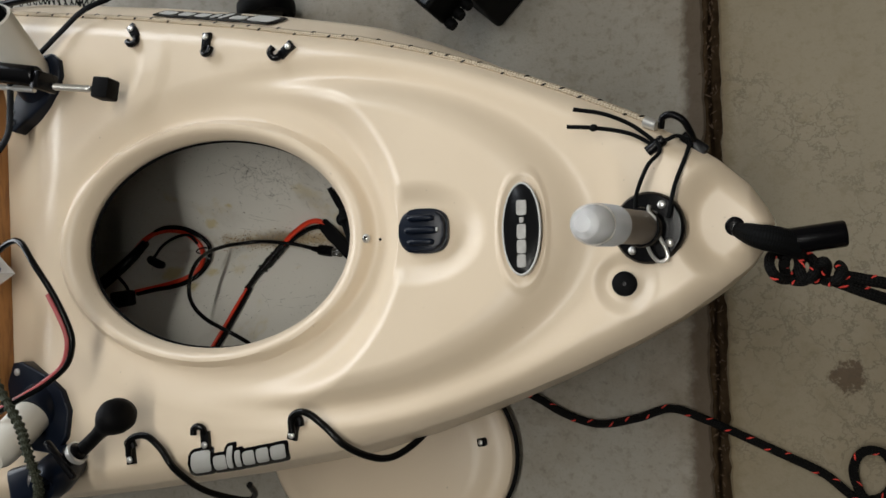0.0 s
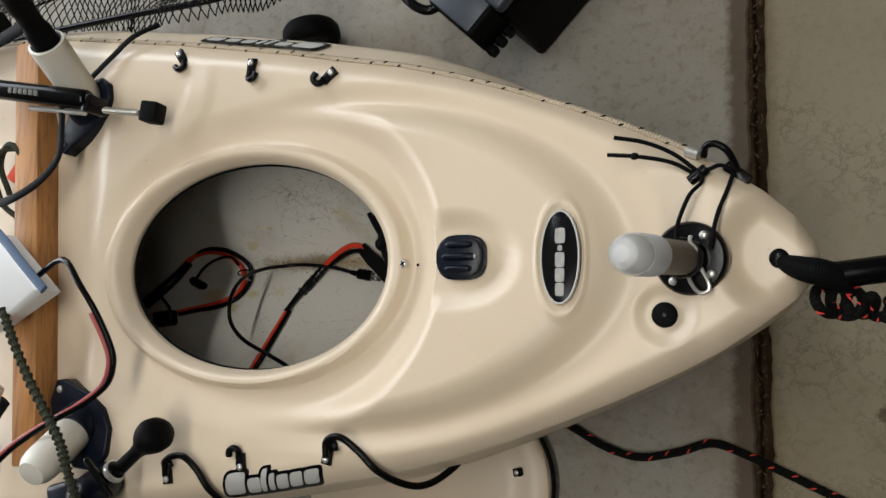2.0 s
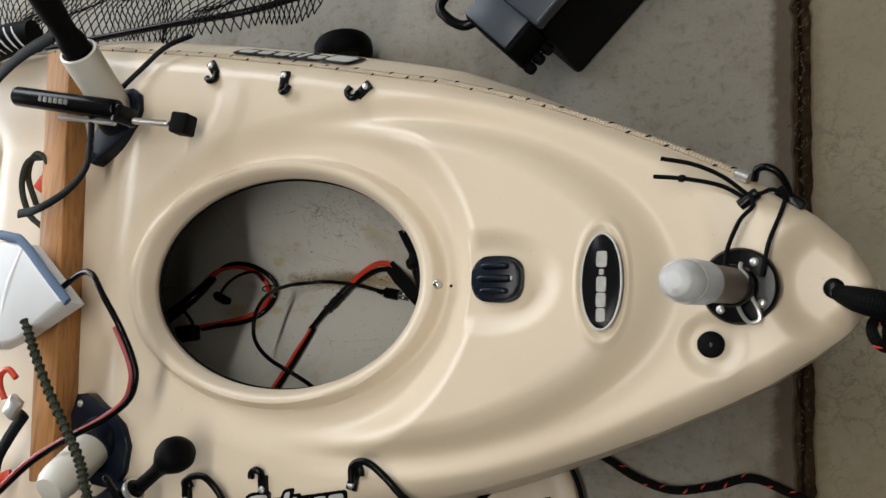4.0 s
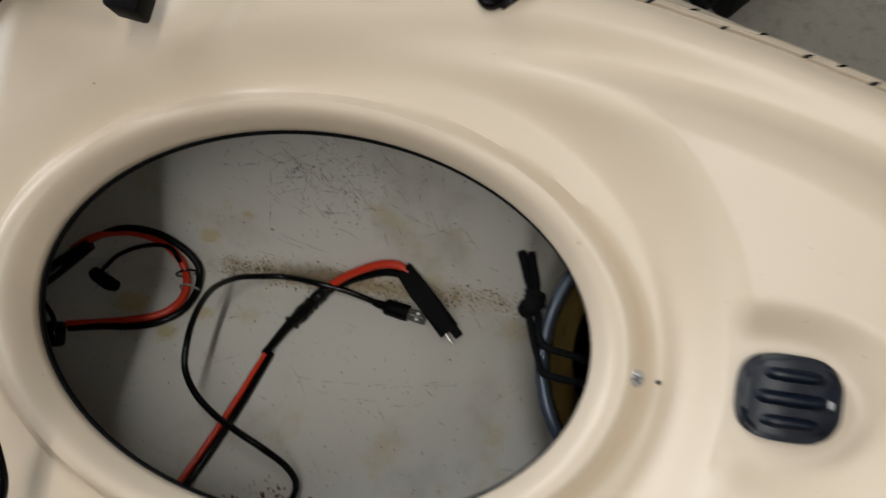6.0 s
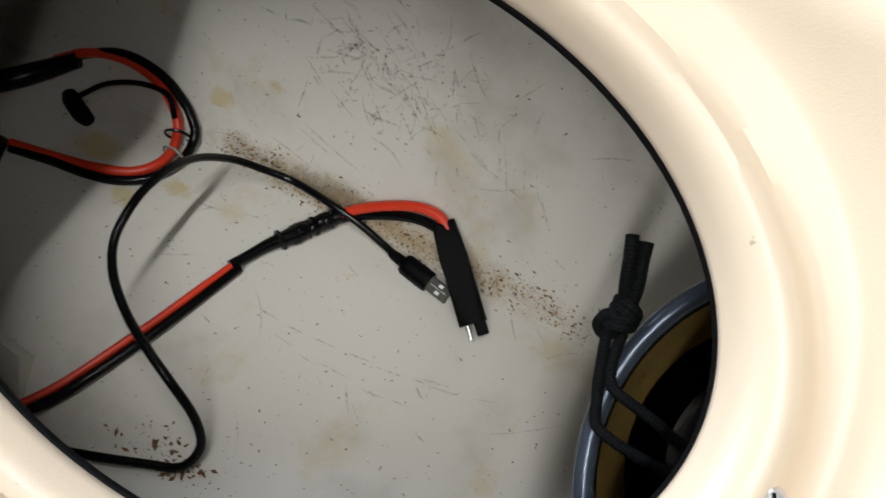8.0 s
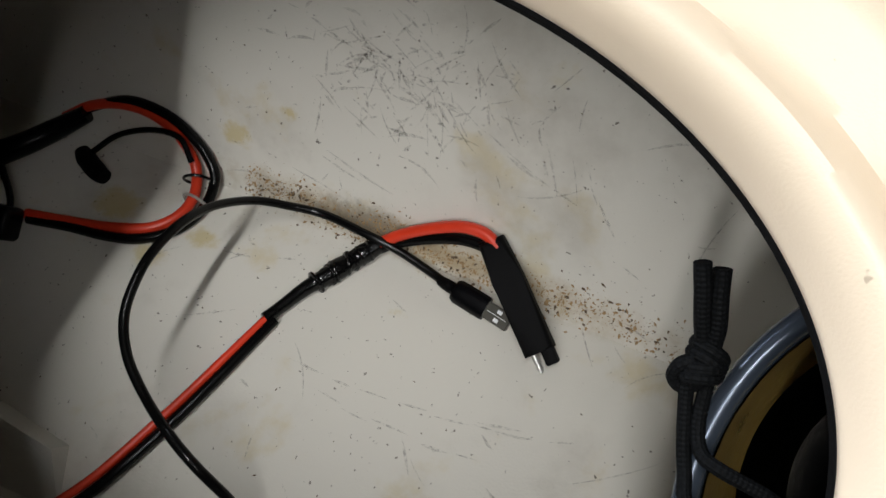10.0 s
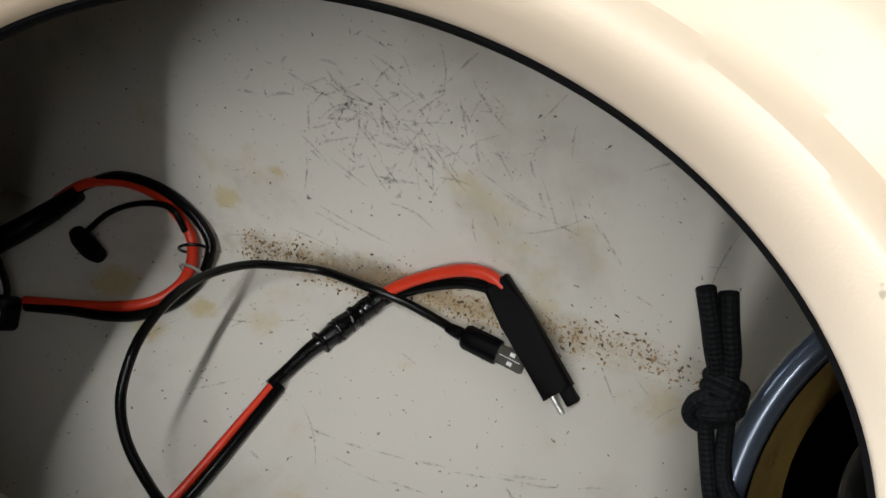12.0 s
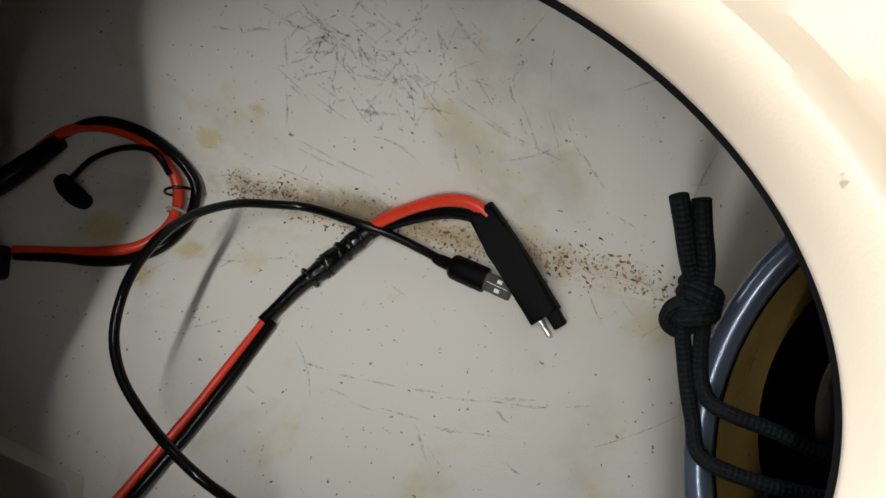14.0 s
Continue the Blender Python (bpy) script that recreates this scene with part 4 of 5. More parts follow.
for k, (a, b) in enumerate(zip(tape_line[2:15], tape_line[3:16])):
    if k % 2 == 0 or k in (5, 9):
        part("tape_turn", ring_of(a, (b - a).normalized() + Vector((0.30 * math.sin(k * 2.1), 0.25 * math.cos(k * 1.3), 0.1)), 0.0064 + 0.0008 * math.sin(k * 1.7), 0.0016), TAPE, charge)
part("red_wire", tube([(-0.628, -0.045, 0.060), (-0.636, -0.077, 0.080), (-0.644, -0.105, 0.095), (-0.651, -0.126, 0.106), (-0.660, -0.151, 0.118), (-0.670, -0.173, 0.128), (-0.69, -0.205, 0.145)], 0.0029, 10, 8), REDWIRE, charge, "red wire")
part("black_wire", tube([(-0.623, -0.044, 0.058), (-0.630, -0.077, 0.078), (-0.6375, -0.106, 0.094), (-0.6445, -0.128, 0.105), (-0.654, -0.154, 0.118), (-0.664, -0.176, 0.127), (-0.684, -0.208, 0.145)], 0.0036, 10, 8), WIRE, charge, "black wire")


def flat_connector(a, b, parent, width=0.0205, prongs=True):
    """The flat two-pole plug: a moulded body with a stepped front."""
    a, b = Vector(a), Vector(b)
    d = b - a
    length = d.length
    yaw = math.degrees(math.atan2(d.y, d.x))
    tilt = -math.degrees(math.asin(d.z / length))
    m = pose(*a, 0, tilt, yaw)
    bm = slab([(0, -width * 0.42), (length * 0.35, -width * 0.5), (length, -width * 0.5), (length, width * 0.05), (length, width * 0.1), (length, width * 0.5), (length * 0.35, width * 0.5), (0, width * 0.42)], 0.011, m @ pose(0, 0, -0.0055), 0.003, 3)
    box(0.012, width * 0.42, 0.009, m @ pose(length + 0.004, width * 0.24, 0), 0.0015, 2, bm)
    body = part("connector", bm, RUBBER, parent, "flat black two-pole connector")
    if prongs:
        part("prong", lathe([(0, 0.014), (0.0016, 0.013), (0.0022, 0.010), (0.0017, 0.008), (0.0022, 0.006), (0.0022, 0), (0, 0)], m @ pose(length - 0.001, -width * 0.22, 0, 0, 90, 0), 12), STEEL, body, "bright metal prong")
    return body


flat_connector((-0.507, 0.0575, 0.040), (-0.452, 0.002, 0.034), charge)

loop = thing("looped_lead", (-0.8, 0.0, 0.006), "looped red and black twin lead held by two ties", "cable")
red_loop = [(-0.880, 0.030, 0.022), (-0.858, 0.046, 0.024), (-0.829, 0.055, 0.029), (-0.800, 0.057, 0.031), (-0.774, 0.051, 0.027), (-0.756, 0.037, 0.020), (-0.749, 0.025, 0.016), (-0.741, 0.009, 0.022), (-0.741, -0.007, 0.031), (-0.753, -0.022, 0.040), (-0.777, -0.032, 0.047), (-0.810, -0.040, 0.051), (-0.850, -0.048, 0.056)]
black_loop = [(-0.880, 0.030, 0.019), (-0.861, 0.044, 0.021), (-0.820, 0.060, 0.032), (-0.780, 0.060, 0.033), (-0.752, 0.049, 0.026), (-0.735, 0.034, 0.019), (-0.731, 0.021, 0.017), (-0.728, 0.003, 0.025), (-0.735, -0.018, 0.038), (-0.756, -0.033, 0.047), (-0.781, -0.040, 0.051), (-0.810, -0.044, 0.053), (-0.847, -0.051, 0.056)]
part("red_wire", tube(red_loop, 0.0042, 12, 8), REDWIRE, loop, "red wire")
part("black_wire", tube(black_loop, 0.0040, 12, 8), WIRE, loop, "black wire")
part("sleeve", tube([(-0.93, -0.035, 0.050), (-0.90, -0.005, 0.036), (-0.883, 0.016, 0.026), (-0.859, 0.039, 0.024)], [0.010, 0.0095, 0.009, 0.007], 12, 6), BLACK, loop, "thick black sleeve")
part("end_plug", box(0.040, 0.026, 0.020, pose(-0.866, -0.060, 0.068, 0, 0, 8), 0.004, 3), BLACK, loop, "black plug block")
part("cap_lead", tube([(-0.838, 0.012, 0.028), (-0.822, 0.032, 0.026), (-0.792, 0.045, 0.030), (-0.764, 0.047, 0.032), (-0.752, 0.033, 0.024)], 0.0024, 8, 8), WIRE, loop, "thin black strap")
part("cap", tube([(-0.849, 0.010, 0.026), (-0.842, 0.006, 0.027), (-0.826, 0.000, 0.030), (-0.816, -0.002, 0.031)], [0.006, 0.0078, 0.0078, 0.006], 12, 4), RUBBER, loop, "black rubber dust cap")
part("tie", ring_of((-0.747, 0.022, 0.016), (0.2, -0.5, 0.1), 0.0105, 0.0012), BLACK, loop, "black wire tie")
part("tie", ring_of((-0.736, 0.006, 0.024), (0.0, -0.5, 0.25), 0.0105, 0.0012), STEEL, loop, "thin grey wire tie")
part("strap_end", tube([(-0.885, -0.022, 0.060), (-0.868, -0.036, 0.062), (-0.858, -0.046, 0.066), (-0.856, -0.056, 0.072)], 0.0026, 8, 6), WIRE, loop)

# ---- inside the hull: rope-handled tub ----
tubc = (-0.241, 0.008)
tub = thing("small_tub", (tubc[0], tubc[1], 0.085), "black round tub with golden lining and knotted rope handle", "tub")
tm = pose(tubc[0], tubc[1], 0.0)
part("wall", lathe([(0.055, 0.105), (0.075, 0.110), (0.090, 0.15), (0.103, 0.20), (0.108, 0.228), (0.105, 0.228), (0.0995, 0.20)], tm, 72), BLACK, tub, "glossy black outer wall")
part("rim", tube([tm @ Vector((0.110 * math.cos(a), 0.110 * math.sin(a), 0.231)) for a in np.linspace(0, 2 * math.pi, 90)], 0.0052, 12, smooth_line=False), RIMBLUE, tub, "rolled blue-grey rim")
part("lining", lathe([(0.104, 0.228), (0.099, 0.20), (0.0895, 0.163), (0.0885, 0.162)], tm, 72), BRASS, tub, "hammered golden lining")
# shade deep in the tub, put into a black lower wall and bottom
part("inner_wall", lathe([(0.0893, 0.163), (0.086, 0.15), (0.071, 0.114), (0.060, 0.112)], tm, 72), BLACK, tub, "lower inside, coloured black for shade")
part("bottom", lathe([(0.064, 0.112), (0.050, 0.116), (0, 0.116)], tm, 48), BLACK, tub, "tub bottom, coloured black for shade")
part("tail", tube([(-0.3735, 0.073, 0.262), (-0.370, 0.064, 0.258), (-0.3665, 0.054, 0.252), (-0.363, 0.046, 0.246)], 0.0033, 10, 6), CORD, tub)
part("tail", tube([(-0.3665, 0.0735, 0.259), (-0.364, 0.064, 0.256), (-0.361, 0.054, 0.251), (-0.360, 0.046, 0.246)], 0.0033, 10, 6), CORD, tub)
kn = []
for k in range(40):
    a = k * 0.55
    kn.append(Vector((-0.3605 + 0.0056 * math.cos(a), 0.043 - k * 0.00016 + 0.0040 * math.sin(a * 0.5), 0.243 + 0.0056 * math.sin(a))))
part("knot", tube(kn, 0.0028, 10, 2), CORD, tub, "tight overhand knot")
part("knot", tube([(-0.364, 0.040, 0.247), (-0.3685, 0.036, 0.246), (-0.3690, 0.031, 0.242), (-0.3645, 0.029, 0.240), (-0.360, 0.033, 0.242)], 0.0029, 10, 6), CORD, tub)
part("handle_cord", tube([(-0.3645, 0.033, 0.243), (-0.3620, 0.024, 0.240), (-0.3575, 0.010, 0.238), (-0.3535, 0.000, 0.238), (-0.349, -0.010, 0.242), (-0.338, -0.013, 0.243), (-0.316, -0.014, 0.238), (-0.28, -0.012, 0.226), (-0.22, 0.0, 0.21), (-0.15, 0.01, 0.215), (-0.127, 0.008, 0.238)], 0.0028, 10, 8), CORD, tub)
part("handle_cord", tube([(-0.3575, 0.034, 0.242), (-0.3550, 0.018, 0.240), (-0.3505, 0.009, 0.242), (-0.343, 0.0065, 0.245), (-0.326, 0.004, 0.241), (-0.307, 0.000, 0.235), (-0.27, 0.002, 0.224), (-0.21, 0.012, 0.212), (-0.15, 0.02, 0.218), (-0.127, 0.022, 0.238)], 0.0028, 10, 8), CORD, tub)

# ---- inside the hull: foam block, dirt ----
fb = slab([(-0.98, -0.30), (-0.668, -0.212), (-0.700, -0.162), (-0.98, -0.15)], 0.05, pose(0, 0, 0.078), 0.004, 2)
solo("foam_block", fb, FOAM, "pale grey foam block wedged in the hull", "foam block")


def crumbs(name, n, place, size, material, label):
    """Loose bits on the hull's inside."""
    bm = bmesh.new()
    rnd = random.Random(name)
    for _ in range(n):
        x, y = place(rnd)
        s = size * (0.35 + rnd.random() ** 3 * 1.6)
        z = inner_z(x, y) + s * 0.2
        m = pose(x, y, z, rnd.random() * 40, rnd.random() * 40, rnd.random() * 360) @ Matrix.Diagonal((s * (0.6 + rnd.random()), s * 0.6, s * 0.45, 1))
        vs = [bm.verts.new(m @ Vector(c)) for c in ((1, 0, 0), (0, 1, 0), (-1, 0, 0), (0, -1, 0), (0, 0, 1), (0, 0, -1))]
        for a, b, c in ((0, 1, 4), (1, 2, 4), (2, 3, 4), (3, 0, 4), (1, 0, 5), (2, 1, 5), (3, 2, 5), (0, 3, 5)):
            bm.faces.new((vs[a], vs[b], vs[c]))
    ob = part(name, bm, material, None, smooth=False)
    return tagged(ob, label, "dirt", kind="stuff")


def keel_band(r):
    x = -0.37 - 0.34 * r.random() ** 0.8
    return x, 0.036 + r.gauss(0, 0.0065) + 0.008 * noise.noise(Vector((x * 20, 0, 0)))


def anywhere(r):
    return -0.36 - 0.40 * r.random(), r.uniform(-0.16, 0.17)


def patch(r):
    return r.gauss(-0.56, 0.045), r.gauss(0.140, 0.02)


crumbs("keel_grit", 620, keel_band, 0.00105, DIRT, "dark grit gathered along the keel inside the hull")
crumbs("keel_dust", 1900, keel_band, 0.00095, DUST, "pale sandy dust along the keel inside the hull")
crumbs("scattered_specks", 170, anywhere, 0.0006, DIRT, "sparse dark specks scattered inside the hull")
crumbs("scuff_specks", 110, patch, 0.0005, DIRT, "fine dark specks on the scuffed inner side")
crumbs("rusty_flakes", 170, lambda r: (r.gauss(-0.575, 0.016), r.gauss(-0.168, 0.006)), 0.0015, RUST, "rusty brown flakes in the hull's low corner")

def strokes(name, marks, material, label):
    """Fine scrapes that follow the hull's inside: (x, y, heading, length, bend, width)."""
    bm = bmesh.new()
    for x, y, head, length, bend, width in marks:
        rows_, n = [], 10
        for k in range(n + 1):
            t = k / n
            h = head + bend * (t - 0.5)
            side = Vector((-math.sin(h), math.cos(h), 0))
            w = width * (0.15 + math.sin(math.pi * t)) * 0.5
            rows_.append([bm.verts.new((q.x, q.y, inner_z(q.x, q.y) + 0.0003)) for q in (Vector((x, y, 0)) + side * w, Vector((x, y, 0)) - side * w)])
            x += math.cos(h) * length / n
            y += math.sin(h) * length / n
        for a, b in zip(rows_, rows_[1:]):
            bm.faces.new((a[0], a[1], b[1], b[0]))
    bmesh.ops.recalc_face_normals(bm, faces=bm.faces)
    ob = part(name, bm, material, None, smooth=False)
    return tagged(ob, label, "scuff mark", kind="stuff")


rnd = random.Random(5)
marks = []
for _ in range(210):
    marks.append((rnd.gauss(-0.585, 0.046), rnd.gauss(0.134, 0.020), rnd.gauss(-0.4, 1.1), 0.004 + 0.030 * rnd.random() ** 2.5, rnd.gauss(0, 0.35), 0.0007 + 0.0012 * rnd.random()))
for _ in range(45):
    marks.append((rnd.uniform(-0.75, -0.38), rnd.uniform(-0.15, 0.16), rnd.gauss(0.1, 0.7), 0.01 + 0.05 * rnd.random() ** 2, rnd.gauss(0, 0.4), 0.0006 + 0.0010 * rnd.random()))
for x, y, hd, ln in ((-0.66, 0.150, -0.16, 0.10), (-0.55, 0.130, -0.35, 0.10), (-0.60, -0.062, 0.12, 0.15), (-0.57, -0.072, 0.05, 0.10), (-0.47, -0.052, 0.25, 0.05), (-0.46, 0.12, -0.9, 0.03)):
    done = 0.0
    while done < ln:
        piece = 0.006 + 0.022 * rnd.random()
        a = hd + 0.25 * (done / ln - 0.5)
        marks.append((x + rnd.gauss(0, 0.0006), y + rnd.gauss(0, 0.0006), a, piece, rnd.gauss(0.03, 0.06), 0.0007 + 0.0010 * rnd.random()))
        step = piece * (0.8 + 0.7 * rnd.random())
        x, y, done = x + math.cos(a) * step, y + math.sin(a) * step, done + step
strokes("scuff_marks", marks, SCUFF, "fine grey scrapes on the hull's pale inside")

# leaves and twigs caught in the floor joint
bm = bmesh.new()
for _ in range(560):
    y = rnd.uniform(-0.8, 1.0)
    x = 0.0765 + rnd.gauss(0, 0.006)
    ln, wd = 0.0015 + 0.006 * rnd.random() ** 3, 0.0006 + 0.0011 * rnd.random()
    m = pose(x, y, -0.004 + 0.004 * rnd.random(), rnd.uniform(-25, 25), rnd.uniform(-25, 25), rnd.gauss(80, 40))
    vs = [bm.verts.new(m @ Vector(c)) for c in ((-ln, 0, 0), (0, -wd, 0.0006), (ln, 0, 0), (0, wd, 0.0006), (0, 0, 0.0014))]
    for a, b in ((0, 1), (1, 2), (2, 3), (3, 0)):
        bm.faces.new((vs[a], vs[b], vs[4]))
tagged(part("joint_litter", bm, LEAF, None, smooth=False), "dry brown leaf litter caught in the floor joint", "leaf litter", kind="stuff")

# ---- cross bar and tackle behind the hatch ----
bar_m = pose(-0.8645, 0.031, 0.3385, 0, 0, 5.5)
solo("cross_bar", box(0.045, 0.60, 0.038, bar_m, 0.003, 2), WOOD, "planed pine bar laid across the kayak", "wooden bar")


def rod_holder(outline, z, foot, top, r, label, rounded):
    h = thing("rod_holder", (foot[0], foot[1], z), label, "rod holder", "rod holders")
    pb_ = part("plate", slab(outline, 0.021, pose(0, 0, z), 0.003, 3), NAVY, h, "blue-black plastic mounting plate")
    part("plate_screw", screw_head((outline[0][0] * 0.8 + foot[0] * 0.2, outline[0][1] * 0.8 + foot[1] * 0.2, z + 0.021), 0.005), STEEL, pb_, "steel screw")
    m = along(foot, top)
    n = (Vector(top) - Vector(foot)).length
    if rounded:
        prof = [(r, -0.02), (r, n - 0.02), (r * 0.92, n - 0.008), (r * 0.7, n + 0.002), (0, n + 0.006)]
    else:
        prof = [(r, -0.02), (r, n), (r - 0.0035, n + 0.001), (r - 0.0035, n - 0.06)]
    part("tube", lathe(prof, m, 36), PVC, h, "white pipe tube")
    part("collar", lathe([(r + 0.007, -0.015), (r + 0.007, 0.010), (r + 0.003, 0.016), (r, 0.016)], m, 36), NAVY, h)
    return h


rod_holder([(-0.838, 0.182), (-0.836, 0.168), (-0.822, 0.163), (-0.768, 0.199), (-0.750, 0.217), (-0.744, 0.236), (-0.748, 0.258), (-0.762, 0.268), (-0.788, 0.266), (-0.808, 0.245)], 0.319, (-0.790, 0.232, 0.33), (-0.768, 0.288, 0.430), 0.0245, "white pipe rod holder on a blue-black plate", False)
rod_holder([(-0.806, -0.152), (-0.790, -0.150), (-0.748, -0.167), (-0.720, -0.186), (-0.707, -0.212), (-0.710, -0.245), (-0.726, -0.268), (-0.765, -0.266), (-0.805, -0.22), (-0.815, -0.18)], 0.319, (-0.762, -0.212, 0.335), (-0.752, -0.262, 0.415), 0.0245, "white pipe rod holder with rounded end on black plate", True)
part("plate_screw", screw_head((-0.828, 0.1765, 0.341), 0.0060), STEEL, bpy.data.objects["plate"], "steel screw")
rod = thing("rod_butt", (-0.772, 0.283, 0.40), "dark grey rod butt standing in the holder", "fishing rod")
part("butt", lathe([(0, -0.04), (0.0180, -0.04), (0.0180, 0.02), (0.0150, 0.028), (0.0150, 0.05), (0.0165, 0.056), (0.0165, 0.13), (0, 0.132)], along((-0.768, 0.288, 0.430), (-0.752, 0.329, 0.505)), 28), RUBBER, rod)
part("lug", box(0.014, 0.008, 0.06, along((-0.795, 0.295, 0.42), (-0.775, 0.318, 0.48)), 0.002), BLACK, rod)

clamp = thing("clamp_arm", (-0.8, 0.225, 0.36), "black metal clamp arm with a threaded screw and square foot", "clamp")
part("arm", lathe([(0, 0), (0.011, 0), (0.0135, 0.002), (0.0135, 0.183), (0.0115, 0.186), (0, 0.186)], along((-0.91, 0.250, 0.400), (-0.705, 0.213, 0.392)), 28), BLACK, clamp, "round black arm with a row of pale bars")
bm = bmesh.new()
for k in range(6):
    box(0.0012, 0.007, 0.006, pose(-0.850 + 0.0095 * k, 0.2375 - 0.0017 * k, 0.4118, 0, 0, -10), 0.0004, 1, bm)
part("bar", bm, LOGOGREY, clamp, "pale bars")
thread = []
for k in range(24):
    thread += [(0.0048, k * 0.0036), (0.0036, k * 0.0036 + 0.0018)]
part("screw_rod", lathe(thread + [(0.0036, 0.088)], along((-0.748, 0.212, 0.374), (-0.648, 0.199, 0.368)), 14), STEEL, clamp, "threaded steel screw")
part("foot", box(0.024, 0.027, 0.026, pose(-0.640, 0.199, 0.367, 0, 8, -8), 0.003), RUBBER, clamp, "square black rubber foot")
part("guide_rod", lathe([(0.004, 0), (0.004, 0.10), (0, 0.10)], along((-0.85, 0.222, 0.378), (-0.75, 0.207, 0.374)), 12), STEEL, clamp)
part("collar", box(0.012, 0.024, 0.034, pose(-0.724, 0.212, 0.384, 0, 0, -8), 0.003), BLACK, clamp)

strap_pts = [(-0.690, 0.345, 0.312), (-0.712, 0.322, 0.336), (-0.745, 0.292, 0.343), (-0.778, 0.262, 0.348)]
solo("strap", tube(strap_pts, 0.0050, 8, 8, flat=0.4), RUBBER, "black webbing strap run over the kayak's edge", "strap")
low_strap = [(-0.788, 0.224, 0.380), (-0.795, 0.19, 0.372), (-0.800, 0.150, 0.370), (-0.83, 0.118, 0.372), (-0.875, 0.095, 0.376), (-0.92, 0.09, 0.37)]
solo("strap", tube(low_strap, 0.0065, 8, 8, flat=0.3), RUBBER, "black webbing strap hanging from the clamp", "strap")

pouch = thing("pouch", (-0.84, -0.03, 0.366), "white vinyl pouch with blue piping on the bar", "pouch")
tri = [(-0.775, -0.034), (-0.868, 0.043), (-0.91, 0.05), (-0.97, 0.0), (-0.965, -0.085), (-0.905, -0.098), (-0.862, -0.082)]
bm = slab(tri, 0.030, pose(0, 0, 0.370), 0.010, 4)
part("body", bm, CLOTH, pouch)
part("piping", tube([(-0.915, 0.056, 0.398), (-0.890, 0.052, 0.399), (-0.868, 0.045, 0.399), (-0.82, 0.005, 0.399), (-0.776, -0.033, 0.397)], 0.0065, 10, 6, flat=0.6), BLUE, pouch, "blue cloth piping")
part("fold", tube([(-0.868, 0.036, 0.3985), (-0.885, -0.010, 0.4000), (-0.893, -0.050, 0.3985), (-0.898, -0.088, 0.3960)], 0.004, 8, 6, flat=0.5), CLOTH, pouch, "creased fold")

side_lead = thing("side_lead", (-0.70, -0.08, 0.335), "dull red and black twin wire bowed over the deck", "cable")
wp = [(-0.80, -0.012, 0.385), (-0.76, 0.004, 0.395), (-0.733, 0.002, 0.402), (-0.708, -0.025, 0.404), (-0.680, -0.062, 0.400), (-0.658, -0.100, 0.396), (-0.654, -0.125, 0.392), (-0.668, -0.152, 0.388), (-0.705, -0.178, 0.390), (-0.748, -0.202, 0.398), (-0.800, -0.235, 0.405), (-0.86, -0.28, 0.40)]
part("black_wire", tube(wp, 0.0040, 10, 8), WIRE, side_lead, "black wire")
part("red_wire", tube([(x - 0.0060, y - 0.001, z + 0.001) for x, y, z in wp[4:]], 0.0036, 10, 8), MAROON, side_lead, "dull red wire")

bg = [(-0.845, -0.06, 0.40), (-0.815, -0.100, 0.405), (-0.780, -0.145, 0.408), (-0.738, -0.186, 0.415), (-0.698, -0.220, 0.425), (-0.678, -0.250, 0.430), (-0.675, -0.29, 0.415), (-0.71, -0.33, 0.38)]
bungee = thing("bungee", (-0.77, -0.19, 0.38), "olive braided bungee cord with wrapped sleeve", "bungee cord")
part("cord", tube(bg, 0.0048, 10, 8), BUNGEE, bungee)
wraps = spline(bg, 5)
for a, b in zip(wraps, wraps[1:]):
    part("wrap", ring_of(a, (b - a).normalized() + Vector((0.25 * math.sin(a.x * 900), 0.2 * math.cos(a.y * 700), 0)), 0.0050, 0.0019), BUNGEE, bungee)
part("hook", tube([(-0.850, -0.133, 0.40), (-0.863, -0.123, 0.402), (-0.876, -0.130, 0.402), (-0.880, -0.146, 0.398), (-0.874, -0.162, 0.394)], 0.004, 10, 6), RED, bungee, "orange-red plastic hook")

ballm = thing("ball_mount", (-0.68, -0.27, 0.33), "black rubber ball mount with a steel wing bolt", "ball mount")
part("knob", lathe([(0, 0.050), (0.010, 0.049), (0.0185, 0.044), (0.0215, 0.036), (0.0205, 0.027), (0.0165, 0.017), (0.0120, 0.008), (0.0095, 0), (0.0082, -0.012), (0.0085, -0.05)], along((-0.612, -0.226, 0.382), (-0.574, -0.200, 0.392)) @ Matrix.Diagonal((1.0, 1.15, 1, 1)), 28), RUBBER, ballm, "pear-shaped black rubber knob")
part("ball", lathe([(0, 0.014), (0.008, 0.0115), (0.013, 0.005), (0.013, -0.005), (0.008, -0.0115), (0, -0.014)], pose(-0.657, -0.258, 0.380), 20), BLACK, ballm)
part("collar", lathe([(0.0145, -0.003), (0.0145, 0.003), (0.012, 0.004), (0.012, -0.004), (0.0145, -0.003)], along((-0.652, -0.256, 0.380), (-0.612, -0.226, 0.384)), 24), STEEL, ballm, "steel ring")
part("wing_bolt", box(0.062, 0.008, 0.008, pose(-0.662, -0.262, 0.396, 0, 0, -42), 0.003), BLACK, ballm, "black wing bolt")
part("socket", lathe([(0, 0.03), (0.016, 0.028), (0.024, 0.018), (0.026, 0), (0.024, -0.035), (0.018, -0.05)], pose(-0.695, -0.288, 0.372, 20, 15, 0), 28), NAVY, ballm, "blue-black round socket")
part("bracket", box(0.075, 0.045, 0.03, pose(-0.745, -0.300, 0.350, 0, 0, 15), 0.008, 3), NAVY, ballm)

